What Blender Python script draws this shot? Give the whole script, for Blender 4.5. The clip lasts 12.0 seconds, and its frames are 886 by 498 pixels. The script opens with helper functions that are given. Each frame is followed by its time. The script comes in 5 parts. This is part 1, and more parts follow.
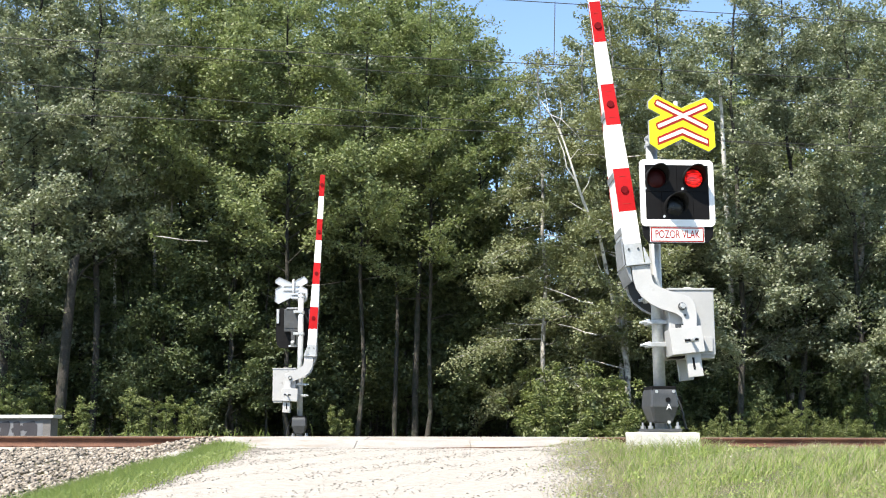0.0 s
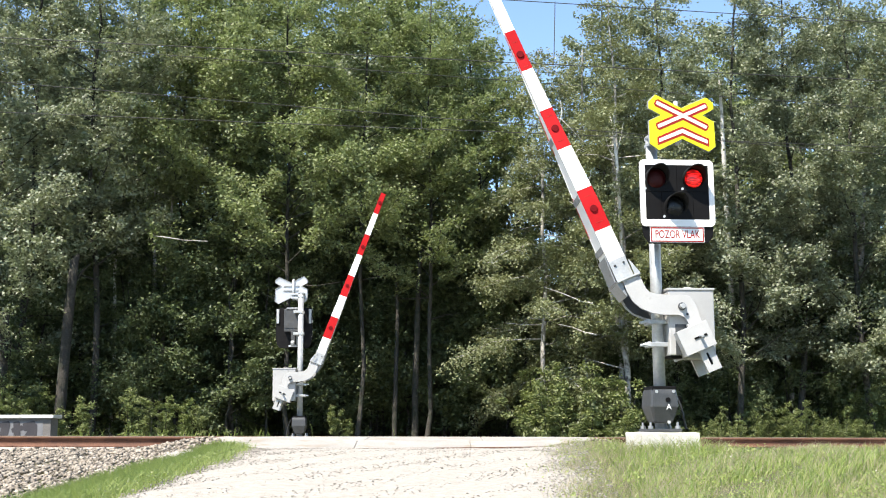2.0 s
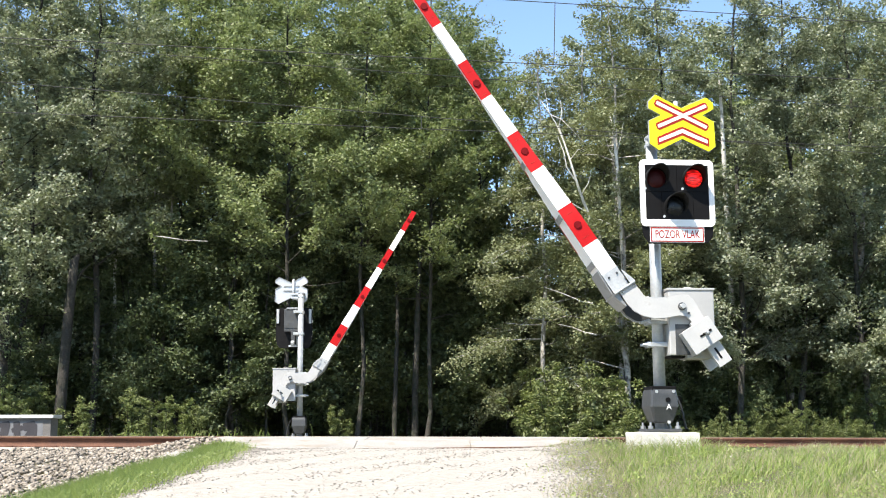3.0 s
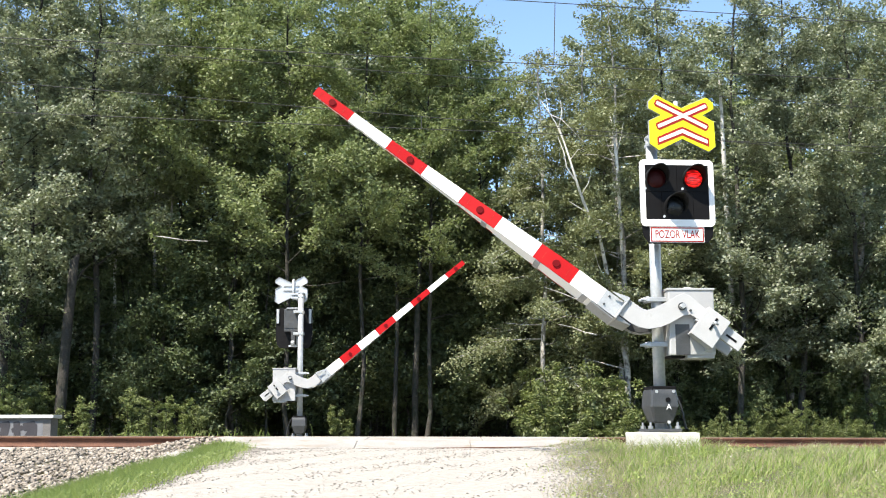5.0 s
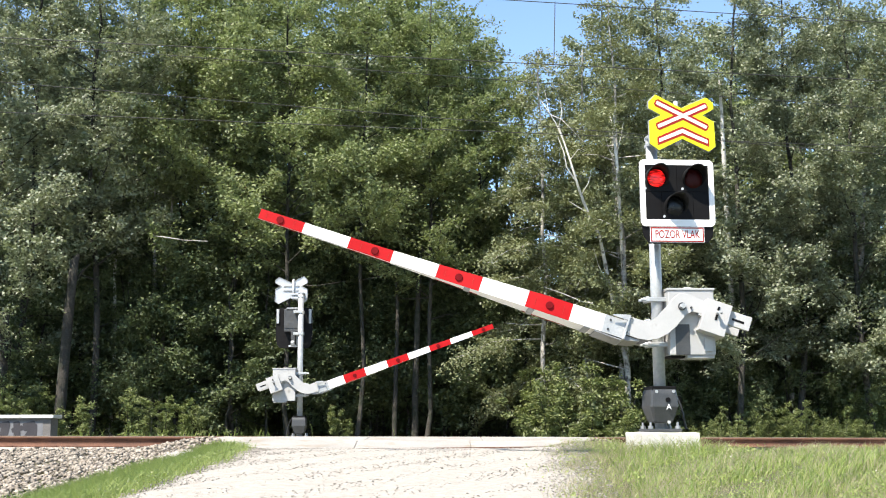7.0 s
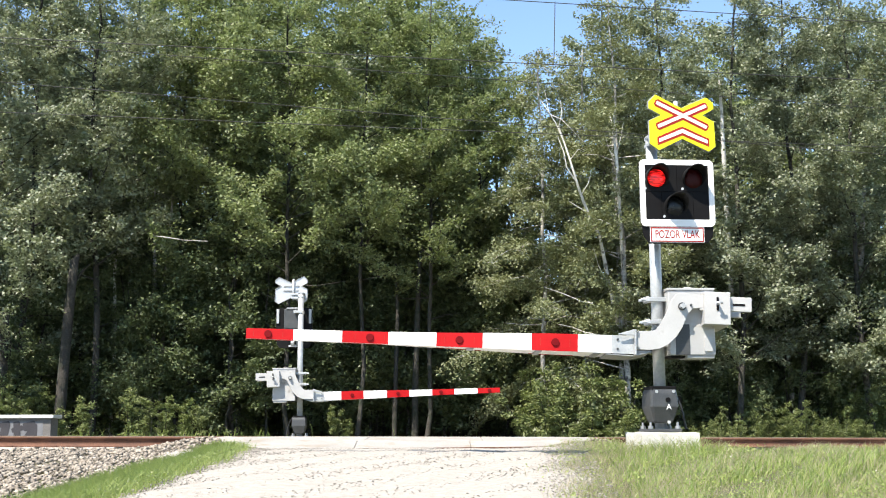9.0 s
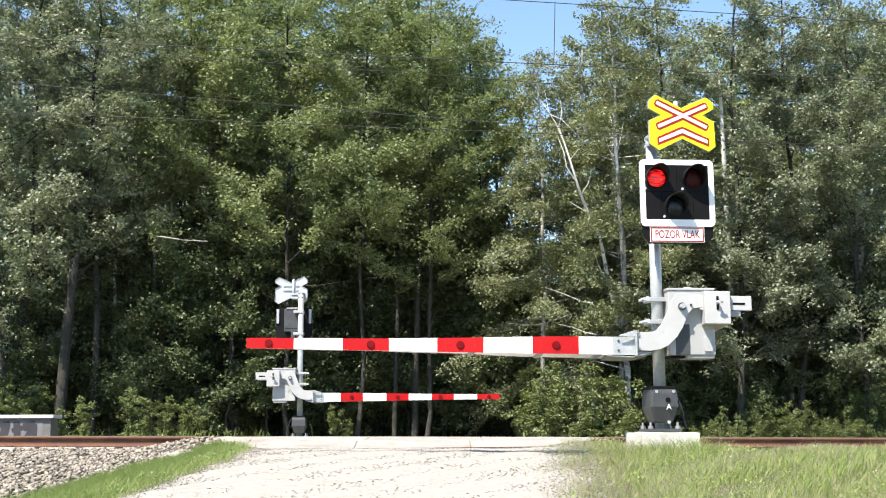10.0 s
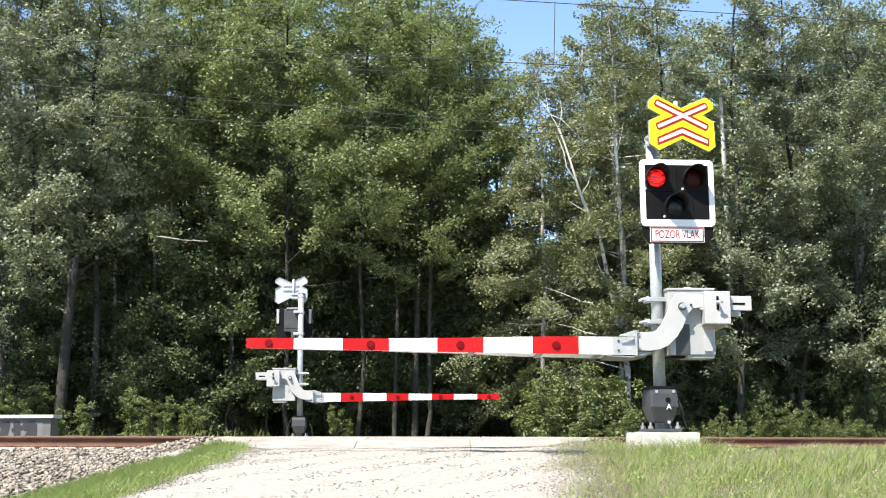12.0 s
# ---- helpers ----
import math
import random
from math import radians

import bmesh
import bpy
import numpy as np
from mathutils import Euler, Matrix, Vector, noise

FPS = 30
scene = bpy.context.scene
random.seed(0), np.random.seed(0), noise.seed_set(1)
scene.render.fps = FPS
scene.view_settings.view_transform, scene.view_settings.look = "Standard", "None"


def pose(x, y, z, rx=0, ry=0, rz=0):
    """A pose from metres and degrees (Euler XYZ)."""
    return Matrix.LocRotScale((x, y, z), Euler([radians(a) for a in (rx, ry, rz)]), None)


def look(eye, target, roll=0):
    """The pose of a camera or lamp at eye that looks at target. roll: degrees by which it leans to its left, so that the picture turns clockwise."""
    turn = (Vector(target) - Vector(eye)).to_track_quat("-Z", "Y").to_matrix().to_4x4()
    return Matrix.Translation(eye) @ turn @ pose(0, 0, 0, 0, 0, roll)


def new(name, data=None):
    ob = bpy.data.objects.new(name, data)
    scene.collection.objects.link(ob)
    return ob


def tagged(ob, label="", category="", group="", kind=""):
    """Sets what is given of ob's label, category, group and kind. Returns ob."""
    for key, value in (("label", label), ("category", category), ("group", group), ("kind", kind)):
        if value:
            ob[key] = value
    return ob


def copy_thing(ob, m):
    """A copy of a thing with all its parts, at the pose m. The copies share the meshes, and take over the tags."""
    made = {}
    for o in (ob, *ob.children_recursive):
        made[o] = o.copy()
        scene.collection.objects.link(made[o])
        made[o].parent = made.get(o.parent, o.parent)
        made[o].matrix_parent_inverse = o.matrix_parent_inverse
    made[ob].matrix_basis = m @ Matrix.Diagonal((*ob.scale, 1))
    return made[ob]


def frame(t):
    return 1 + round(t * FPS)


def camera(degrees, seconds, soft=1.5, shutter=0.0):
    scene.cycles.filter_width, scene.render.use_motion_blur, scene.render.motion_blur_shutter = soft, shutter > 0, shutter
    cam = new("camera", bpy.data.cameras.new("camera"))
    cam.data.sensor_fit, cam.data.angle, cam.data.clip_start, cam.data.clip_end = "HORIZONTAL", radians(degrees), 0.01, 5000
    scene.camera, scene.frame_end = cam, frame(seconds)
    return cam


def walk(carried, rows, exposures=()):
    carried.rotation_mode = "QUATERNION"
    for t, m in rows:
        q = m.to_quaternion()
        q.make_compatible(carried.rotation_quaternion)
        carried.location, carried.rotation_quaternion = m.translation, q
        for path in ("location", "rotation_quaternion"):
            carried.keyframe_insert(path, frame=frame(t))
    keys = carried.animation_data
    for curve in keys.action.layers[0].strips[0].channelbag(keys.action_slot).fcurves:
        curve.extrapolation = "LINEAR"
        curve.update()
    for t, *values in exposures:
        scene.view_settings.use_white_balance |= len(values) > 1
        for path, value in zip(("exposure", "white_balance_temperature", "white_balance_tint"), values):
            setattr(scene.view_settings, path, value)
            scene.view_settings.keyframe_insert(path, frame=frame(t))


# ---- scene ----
cam = camera(40.0, 12.0, soft=1.05)
EYE = (0.0, 0.0, 0.0)
VIEW = look(EYE, (0.0, 10.0, 1.527), -0.25)
walk(cam, [(0.0, VIEW), (12.0, VIEW)], [(0.0, 1.25), (12.0, 1.25)])

# ---------------------------------------------------------------- light
SUN = Vector((-0.35, -0.46, 0.83)).normalized()
world = bpy.data.worlds.new("sky")
scene.world = world
world.use_nodes = True
wn = world.node_tree
sky = wn.nodes.new("ShaderNodeTexSky")
sky.sky_type = "NISHITA"
sky.sun_disc = False
sky.sun_elevation = math.asin(SUN.z)
sky.sun_rotation = math.atan2(SUN.x, SUN.y)
sky.air_density, sky.dust_density, sky.ozone_density = 1.0, 0.1, 3.0
background = wn.nodes["Background"]
background.inputs["Strength"].default_value = 0.117
wn.links.new(sky.outputs[0], background.inputs["Color"])
sun = new("sun", bpy.data.lights.new("sun", "SUN"))
sun.data.energy, sun.data.angle, sun.data.color = 5.0, radians(0.53), (1.0, 0.925, 0.81)
sun.matrix_world = look(SUN * 50, (0, 0, 0))


# ---------------------------------------------------------------- materials
def shader(name):
    m = bpy.data.materials.new(name)
    m.use_nodes = True
    return m, m.node_tree.nodes, m.node_tree.links, m.node_tree.nodes["Principled BSDF"]


def surface(name, dark, light, rough=0.6, metal=0.0, fine=60.0, coarse=4.0, bump=0.15, size=0.01, rough_span=0.15, islands=0.0, objects=0.0, stain=None, stain_at=0.62, shine=0.5):
    """Two scales of grain between two colours, with relief; islands and objects vary the brightness piece by piece."""
    m, n, l, b = shader(name)
    co = n.new("ShaderNodeTexCoord")
    tex = []
    for s, d in ((fine, 5), (coarse, 4)):
        t = n.new("ShaderNodeTexNoise")
        t.inputs["Scale"].default_value, t.inputs["Detail"].default_value, t.inputs["Roughness"].default_value = s, d, 0.6
        l.new(co.outputs["Object"], t.inputs["Vector"])
        tex.append(t)
    both = n.new("ShaderNodeMath")
    both.operation = "ADD"
    l.new(tex[0].outputs[0], both.inputs[0])
    l.new(tex[1].outputs[0], both.inputs[1])
    ramp = n.new("ShaderNodeMapRange")
    ramp.inputs["From Min"].default_value, ramp.inputs["From Max"].default_value = 0.7, 1.3
    l.new(both.outputs[0], ramp.inputs["Value"])
    mix = n.new("ShaderNodeMixRGB")
    mix.inputs[1].default_value, mix.inputs[2].default_value = (*dark, 1), (*light, 1)
    l.new(ramp.outputs[0], mix.inputs[0])
    colour = mix.outputs[0]
    if stain:
        t = n.new("ShaderNodeTexNoise")
        t.inputs["Scale"].default_value, t.inputs["Detail"].default_value = coarse * 1.7, 8
        l.new(co.outputs["Object"], t.inputs["Vector"])
        r = n.new("ShaderNodeMapRange")
        r.inputs["From Min"].default_value, r.inputs["From Max"].default_value = stain_at, stain_at + 0.12
        l.new(t.outputs[0], r.inputs["Value"])
        s = n.new("ShaderNodeMixRGB")
        s.inputs[2].default_value = (*stain, 1)
        l.new(colour, s.inputs[1])
        l.new(r.outputs[0], s.inputs[0])
        colour = s.outputs[0]
    for amount, node, out in ((islands, "ShaderNodeNewGeometry", "Random Per Island"), (objects, "ShaderNodeObjectInfo", "Random")):
        if amount:
            g = n.new(node)
            r = n.new("ShaderNodeMapRange")
            r.inputs["To Min"].default_value, r.inputs["To Max"].default_value = 1 - amount, 1 + amount
            l.new(g.outputs[out], r.inputs["Value"])
            h = n.new("ShaderNodeHueSaturation")
            l.new(r.outputs[0], h.inputs["Value"])
            l.new(colour, h.inputs["Color"])
            colour = h.outputs[0]
    l.new(colour, b.inputs["Base Color"])
    rr = n.new("ShaderNodeMapRange")
    rr.inputs["To Min"].default_value, rr.inputs["To Max"].default_value = rough - rough_span, min(1, rough + rough_span)
    l.new(tex[1].outputs[0], rr.inputs["Value"])
    l.new(rr.outputs[0], b.inputs["Roughness"])
    b.inputs["Metallic"].default_value = metal
    b.inputs["Specular IOR Level"].default_value = shine
    if bump:
        bp = n.new("ShaderNodeBump")
        bp.inputs["Strength"].default_value, bp.inputs["Distance"].default_value = bump, size
        l.new(both.outputs[0], bp.inputs["Height"])
        l.new(bp.outputs[0], b.inputs["Normal"])
    return m


def leaf_material(name, dark, light, back, gloss=0.42, through_light=0.3):
    """Leaves: a hue of its own for each leaf and tree, some light let through."""
    m, n, l, b = shader(name)
    g = n.new("ShaderNodeNewGeometry")
    o = n.new("ShaderNodeObjectInfo")
    mix = n.new("ShaderNodeMixRGB")
    mix.inputs[1].default_value, mix.inputs[2].default_value = (*dark, 1), (*light, 1)
    l.new(g.outputs["Random Per Island"], mix.inputs[0])
    r = n.new("ShaderNodeMapRange")
    r.inputs["To Min"].default_value, r.inputs["To Max"].default_value = 0.8, 1.2
    l.new(o.outputs["Random"], r.inputs["Value"])
    h = n.new("ShaderNodeHueSaturation")
    l.new(r.outputs[0], h.inputs["Value"])
    l.new(mix.outputs[0], h.inputs["Color"])
    l.new(h.outputs[0], b.inputs["Base Color"])
    b.inputs["Roughness"].default_value = gloss
    t = n.new("ShaderNodeBsdfTranslucent")
    t.inputs["Color"].default_value = (*back, 1)
    s = n.new("ShaderNodeMixShader")
    s.inputs[0].default_value = through_light
    l.new(b.outputs[0], s.inputs[1])
    l.new(t.outputs[0], s.inputs[2])
    l.new(s.outputs[0], n["Material Output"].inputs["Surface"])
    return m


WHITE = surface("white_paint", (0.74, 0.74, 0.73), (0.82, 0.82, 0.81), 0.42, 0, 90, 3, 0.05, 0.002, stain=(0.55, 0.54, 0.51), stain_at=0.66)
RED = surface("red_reflective_film", (0.33, 0.005, 0.007), (0.41, 0.008, 0.010), 0.55, 0, 120, 5, 0.04, 0.002, shine=0.15)
DARK_RED = surface("dark_red_lens", (0.022, 0.0010, 0.0015), (0.042, 0.0014, 0.002), 0.5, 0, 200, 20, 0.3, 0.004, shine=0.2)
BOOM_RED = surface("red_boom_light", (0.10, 0.0015, 0.003), (0.16, 0.0025, 0.005), 0.6, 0, 200, 20, 0.3, 0.004, shine=0.12)
YELLOW = surface("fluorescent_yellow_film", (0.62, 0.66, 0.0), (0.68, 0.71, 0.004), 0.5, 0, 90, 4, 0.03, 0.002)
SIGN_RED = surface("sign_red", (0.26, 0.016, 0.010), (0.34, 0.022, 0.014), 0.5, 0, 90, 4, 0.03, 0.002, shine=0.25)
SIGN_WHITE = surface("sign_white", (0.78, 0.78, 0.77), (0.84, 0.84, 0.83), 0.45, 0, 90, 4, 0.03, 0.002)
GREY = surface("light_grey_cast_housing", (0.33, 0.327, 0.32), (0.40, 0.397, 0.39), 0.48, 0, 140, 4, 0.12, 0.003, stain=(0.23, 0.225, 0.21), stain_at=0.63)
FORK = surface("off_white_fork_paint", (0.355, 0.352, 0.345), (0.42, 0.417, 0.41), 0.45, 0, 120, 4, 0.08, 0.002, stain=(0.28, 0.27, 0.25), stain_at=0.64)
GALVANISED = surface("galvanised_steel", (0.33, 0.34, 0.34), (0.46, 0.47, 0.47), 0.48, 0.35, 40, 9, 0.08, 0.002)
SILVER = surface("bare_aluminium_back", (0.40, 0.415, 0.43), (0.52, 0.535, 0.55), 0.45, 0.3, 50, 6, 0.05, 0.002)
# duller zinc for small fittings; under fork and socket it is painted shade
ZINC_SHADE = surface("dull_and_shade_dark_zinc", (0.20, 0.21, 0.215), (0.31, 0.32, 0.325), 0.5, 0.35, 60, 7, 0.1, 0.003, stain=(0.15, 0.15, 0.145), stain_at=0.6)
BLACK = surface("black_plastic", (0.0035, 0.0033, 0.0035), (0.007, 0.0066, 0.007), 0.62, 0, 150, 8, 0.1, 0.002, shine=0.14)
HOOD = surface("matt_black_hood", (0.006, 0.006, 0.0065), (0.011, 0.011, 0.0115), 0.65, 0, 150, 8, 0.1, 0.002, shine=0.2)
CHARCOAL = surface("charcoal_cast_iron", (0.034, 0.036, 0.038), (0.062, 0.065, 0.067), 0.5, 0.1, 120, 7, 0.2, 0.004)
DARK_LENS = surface("smoked_lens", (0.008, 0.009, 0.011), (0.014, 0.016, 0.019), 0.25, 0, 120, 7, 0.1, 0.002, shine=0.3)
CONCRETE = surface("weathered_concrete", (0.42, 0.40, 0.35), (0.62, 0.60, 0.54), 0.9, 0, 45, 3.5, 0.5, 0.012, stain=(0.26, 0.25, 0.2), stain_at=0.6)
OLD_CONCRETE = surface("grey_old_concrete", (0.11, 0.10, 0.095), (0.19, 0.18, 0.17), 0.92, 0, 30, 2.5, 0.5, 0.015, stain=(0.12, 0.11, 0.1))
ROOF_SLAB = surface("pale_coping_slab", (0.42, 0.42, 0.41), (0.58, 0.58, 0.57), 0.8, 0, 40, 3, 0.3, 0.01)
PAINT = surface("dark_spray_paint", (0.02, 0.018, 0.022), (0.045, 0.04, 0.045), 0.6, 0, 60, 6, 0.1, 0.003)
PALE_PAINT = surface("pale_spray_paint", (0.12, 0.12, 0.13), (0.19, 0.19, 0.2), 0.7, 0, 60, 6, 0.1, 0.003)
RUST = surface("rusty_rail_steel", (0.07, 0.032, 0.02), (0.17, 0.078, 0.046), 0.82, 0.1, 70, 5, 0.4, 0.006)
RAIL_TOP = surface("worn_rail_head", (0.30, 0.25, 0.17), (0.46, 0.41, 0.32), 0.35, 0.7, 60, 2, 0.1, 0.002)
SLEEPER = surface("concrete_sleeper", (0.36, 0.30, 0.25), (0.52, 0.46, 0.39), 0.9, 0, 50, 5, 0.4, 0.01, objects=0.15)
PANEL = surface("pale_crossing_panel", (0.23, 0.215, 0.19), (0.36, 0.34, 0.31), 0.85, 0, 60, 2.2, 0.4, 0.01, objects=0.1, stain=(0.26, 0.22, 0.17), stain_at=0.55)
BALLAST = surface("ballast_stone", (0.125, 0.103, 0.08), (0.33, 0.288, 0.235), 0.9, 0, 40, 5, 0.4, 0.01, islands=0.45)
GRAVEL = surface("pale_limestone_gravel", (0.23, 0.212, 0.182), (0.40, 0.373, 0.33), 0.95, 0, 160, 14, 0.5, 0.012, stain=(0.33, 0.27, 0.21), stain_at=0.6)
PEBBLE = surface("limestone_pebble", (0.20, 0.18, 0.155), (0.38, 0.35, 0.31), 0.9, 0, 50, 8, 0.4, 0.01, islands=0.4)
SOIL = surface("earth_and_leaf_litter", (0.045, 0.05, 0.022), (0.13, 0.115, 0.06), 0.95, 0, 14, 0.8, 0.8, 0.05, stain=(0.17, 0.15, 0.09), stain_at=0.6)
BARK = surface("grey_brown_bark", (0.022, 0.020, 0.016), (0.068, 0.060, 0.050), 0.95, 0, 22, 2.5, 0.9, 0.04, objects=0.25, stain=(0.02, 0.024, 0.014), stain_at=0.5)
BIRCH = surface("white_birch_bark", (0.16, 0.15, 0.135), (0.50, 0.48, 0.44), 0.85, 0, 12, 3, 0.5, 0.02, stain=(0.05, 0.045, 0.04), stain_at=0.56)
PALE_BARK = surface("bleached_birch_bark", (0.36, 0.35, 0.32), (0.66, 0.64, 0.60), 0.85, 0, 14, 3, 0.4, 0.01, stain=(0.12, 0.11, 0.1), stain_at=0.6)
WIRE = surface("dull_copper_wire", (0.035, 0.034, 0.034), (0.06, 0.058, 0.056), 0.6, 0.3, 60, 5, 0)
CABLE = surface("black_cable", (0.015, 0.015, 0.016), (0.03, 0.03, 0.03), 0.6, 0, 60, 5, 0)
ASPEN_LEAF = leaf_material("aspen_leaf", (0.104, 0.126, 0.072), (0.315, 0.34, 0.235), (0.25, 0.30, 0.14), 0.5, 0.33)
GREEN_LEAF = leaf_material("broad_green_leaf", (0.092, 0.118, 0.05), (0.255, 0.285, 0.135), (0.24, 0.31, 0.10), 0.58, 0.36)
BIRCH_LEAF = leaf_material("birch_leaf", (0.12, 0.142, 0.066), (0.29, 0.32, 0.17), (0.24, 0.26, 0.10), 0.52, 0.33)
SHRUB_LEAF = leaf_material("shrub_leaf", (0.066, 0.09, 0.032), (0.235, 0.265, 0.10), (0.19, 0.25, 0.07), 0.52, 0.32)
# broadleaf green darkened, so the saplings carry the understorey's shade in their colour
SHADE_DARKENED_LEAF = leaf_material("shade_darkened_leaf", (0.06, 0.085, 0.038), (0.165, 0.20, 0.09), (0.12, 0.16, 0.055), 0.55, 0.35)
FAR_LEAF = leaf_material("far_wood_leaf", (0.04, 0.07, 0.022), (0.10, 0.14, 0.05), (0.12, 0.18, 0.04), 0.5, 0.25)
GRASS = leaf_material("meadow_grass", (0.088, 0.158, 0.030), (0.36, 0.41, 0.12), (0.30, 0.38, 0.10), 0.55, 0.4)
DRY_GRASS = leaf_material("dry_grass", (0.28, 0.25, 0.14), (0.50, 0.45, 0.29), (0.36, 0.33, 0.2), 0.6, 0.35)
PETAL = leaf_material("clover_flower", (0.5, 0.48, 0.42), (0.7, 0.68, 0.6), (0.4, 0.4, 0.3), 0.6, 0.2)

m, n, l, b = shader("lit_red_signal")
b.inputs["Base Color"].default_value = (0.5, 0.01, 0.01, 1)
b.inputs["Roughness"].default_value = 0.3
wave = n.new("ShaderNodeTexVoronoi")
wave.inputs["Scale"].default_value = 30
squash = n.new("ShaderNodeVectorMath")
squash.operation = "MULTIPLY"
squash.inputs[1].default_value = (0.40, 1.0, 2.4)
tc = n.new("ShaderNodeTexCoord")
l.new(tc.outputs["Object"], squash.inputs[0])
l.new(squash.outputs[0], wave.inputs["Vector"])
rg = n.new("ShaderNodeMapRange")
rg.inputs["From Min"].default_value, rg.inputs["From Max"].default_value = 0.12, 0.62
rg.inputs["To Min"].default_value, rg.inputs["To Max"].default_value = 0.95, 0.05
l.new(wave.outputs["Distance"], rg.inputs["Value"])
b.inputs["Emission Color"].default_value = (1.0, 0.016, 0.014, 1)
l.new(rg.outputs[0], b.inputs["Emission Strength"])
LIT_RED = m


# ---------------------------------------------------------------- mesh helpers
def to_object(name, bm, material, parent=None, label=""):
    me = bpy.data.meshes.new(name)
    bmesh.ops.recalc_face_normals(bm, faces=bm.faces)
    bm.to_mesh(me)
    bm.free()
    me.materials.append(material)
    ob = new(name, me)
    ob.parent = parent
    return tagged(ob, label)


def part(name, bm, material, parent, label=""):
    return to_object(name, bm, material, parent, label)


def raw(name, verts, faces, material, parent=None, smooth=False):
    me = bpy.data.meshes.new(name)
    v = np.asarray(verts, dtype=np.float32).reshape(-1, 3)
    f = np.asarray(faces, dtype=np.int32)
    k = f.shape[1]
    me.vertices.add(len(v))
    me.vertices.foreach_set("co", v.ravel())
    me.loops.add(f.size)
    me.loops.foreach_set("vertex_index", f.ravel())
    me.polygons.add(len(f))
    me.polygons.foreach_set("loop_start", np.arange(0, f.size, k, dtype=np.int32))
    me.polygons.foreach_set("loop_total", np.full(len(f), k, dtype=np.int32))
    if smooth:
        me.polygons.foreach_set("use_smooth", np.ones(len(f), dtype=bool))
    me.update(calc_edges=True)
    me.validate()
    me.materials.append(material)
    ob = new(name, me)
    ob.parent = parent
    return ob


def box(x0, x1, y0, y1, z0, z1, bevel=0.006, bm=None, segments=2):
    bm = bm or bmesh.new()
    v = bmesh.ops.create_cube(bm, size=1)["verts"]
    bmesh.ops.transform(bm, matrix=Matrix.Translation(((x0 + x1) / 2, (y0 + y1) / 2, (z0 + z1) / 2)) @ Matrix.Diagonal((x1 - x0, y1 - y0, z1 - z0, 1)), verts=v)
    if bevel:
        edges = list({e for q in v for e in q.link_edges})
        bmesh.ops.bevel(bm, geom=edges, offset=bevel, segments=segments, profile=0.7, affect="EDGES")
    return bm


def rod(a, b, r0, r1=None, n=16, bm=None, caps=True):
    bm = bm or bmesh.new()
    a, b = Vector(a), Vector(b)
    turn = (b - a).to_track_quat("Z", "Y").to_matrix().to_4x4()
    bmesh.ops.create_cone(bm, cap_ends=caps, segments=n, radius1=r0, radius2=r0 if r1 is None else r1, depth=(b - a).length, matrix=Matrix.Translation((a + b) / 2) @ turn)
    for f in bm.faces:
        f.smooth = len(f.verts) == 4 and n > 6
    return bm


def plate(outline, y0, y1, bevel=0.004, bm=None):
    """A plate of a given outline in x and z, between two depths."""
    bm = bm or bmesh.new()
    lo = [bm.verts.new((x, y0, z)) for x, z in outline]
    hi = [bm.verts.new((x, y1, z)) for x, z in outline]
    k = len(outline)
    faces = [bm.faces.new(lo), bm.faces.new(hi[::-1])]
    for i in range(k):
        faces.append(bm.faces.new((lo[i], hi[i], hi[(i + 1) % k], lo[(i + 1) % k])))
    if bevel:
        rim = [e for f in faces[:2] for e in f.edges]
        bmesh.ops.bevel(bm, geom=rim, offset=bevel, segments=1, affect="EDGES")
    return bm


def rounded(x0, x1, z0, z1, r, k=5):
    out = []
    for cx, cz, a0 in ((x1 - r, z1 - r, 0), (x0 + r, z1 - r, 90), (x0 + r, z0 + r, 180), (x1 - r, z0 + r, 270)):
        for i in range(k + 1):
            a = radians(a0 + 90 * i / k)
            out.append((cx + r * math.cos(a), cz + r * math.sin(a)))
    return out


def tube(points, radii, n=7):
    """Vertices and quads of a tapered tube along points."""
    points = np.asarray(points, float)
    verts, faces = [], []
    tangent = np.gradient(points, axis=0)
    for i, (p, r) in enumerate(zip(points, radii)):
        t = tangent[i] / (np.linalg.norm(tangent[i]) + 1e-9)
        u = np.cross(t, (0.13, 0.97, 0.2))
        u /= np.linalg.norm(u)
        w = np.cross(t, u)
        for k in range(n):
            a = 2 * math.pi * k / n
            verts.append(p + r * (math.cos(a) * u + math.sin(a) * w))
        if i:
            for k in range(n):
                faces.append(((i - 1) * n + k, (i - 1) * n + (k + 1) % n, i * n + (k + 1) % n, i * n + k))
    return verts, faces


def join(pieces):
    verts, faces, at = [], [], 0
    for v, f in pieces:
        verts += list(v)
        faces += [tuple(i + at for i in q) for q in f]
        at += len(v)
    return verts, faces


def thing(name, m, label, category, group="", kind=""):
    ob = new(name)
    ob.empty_display_size = 0.2
    ob.matrix_basis = m
    return tagged(ob, label, category, group, kind)


# ---------------------------------------------------------------- the lie of the land
SLANT = 0.151          # the tracks run off at this slope against the view
TRACKS = (19.3, 23.6)  # where the two tracks' middles cross x = 0
GAUGE = 0.7525


def along(x, y):
    return y - SLANT * x


def fall(x):
    """The line's own gradient."""
    return -0.022 - 0.0065 * np.asarray(x)


def road_left(y):
    return np.interp(y, (-60, 5, 9.8, 13.0, 15.5, 17.6, 30), (-2.75, -2.7, -2.62, -2.33, -2.55, -3.3, -3.9))


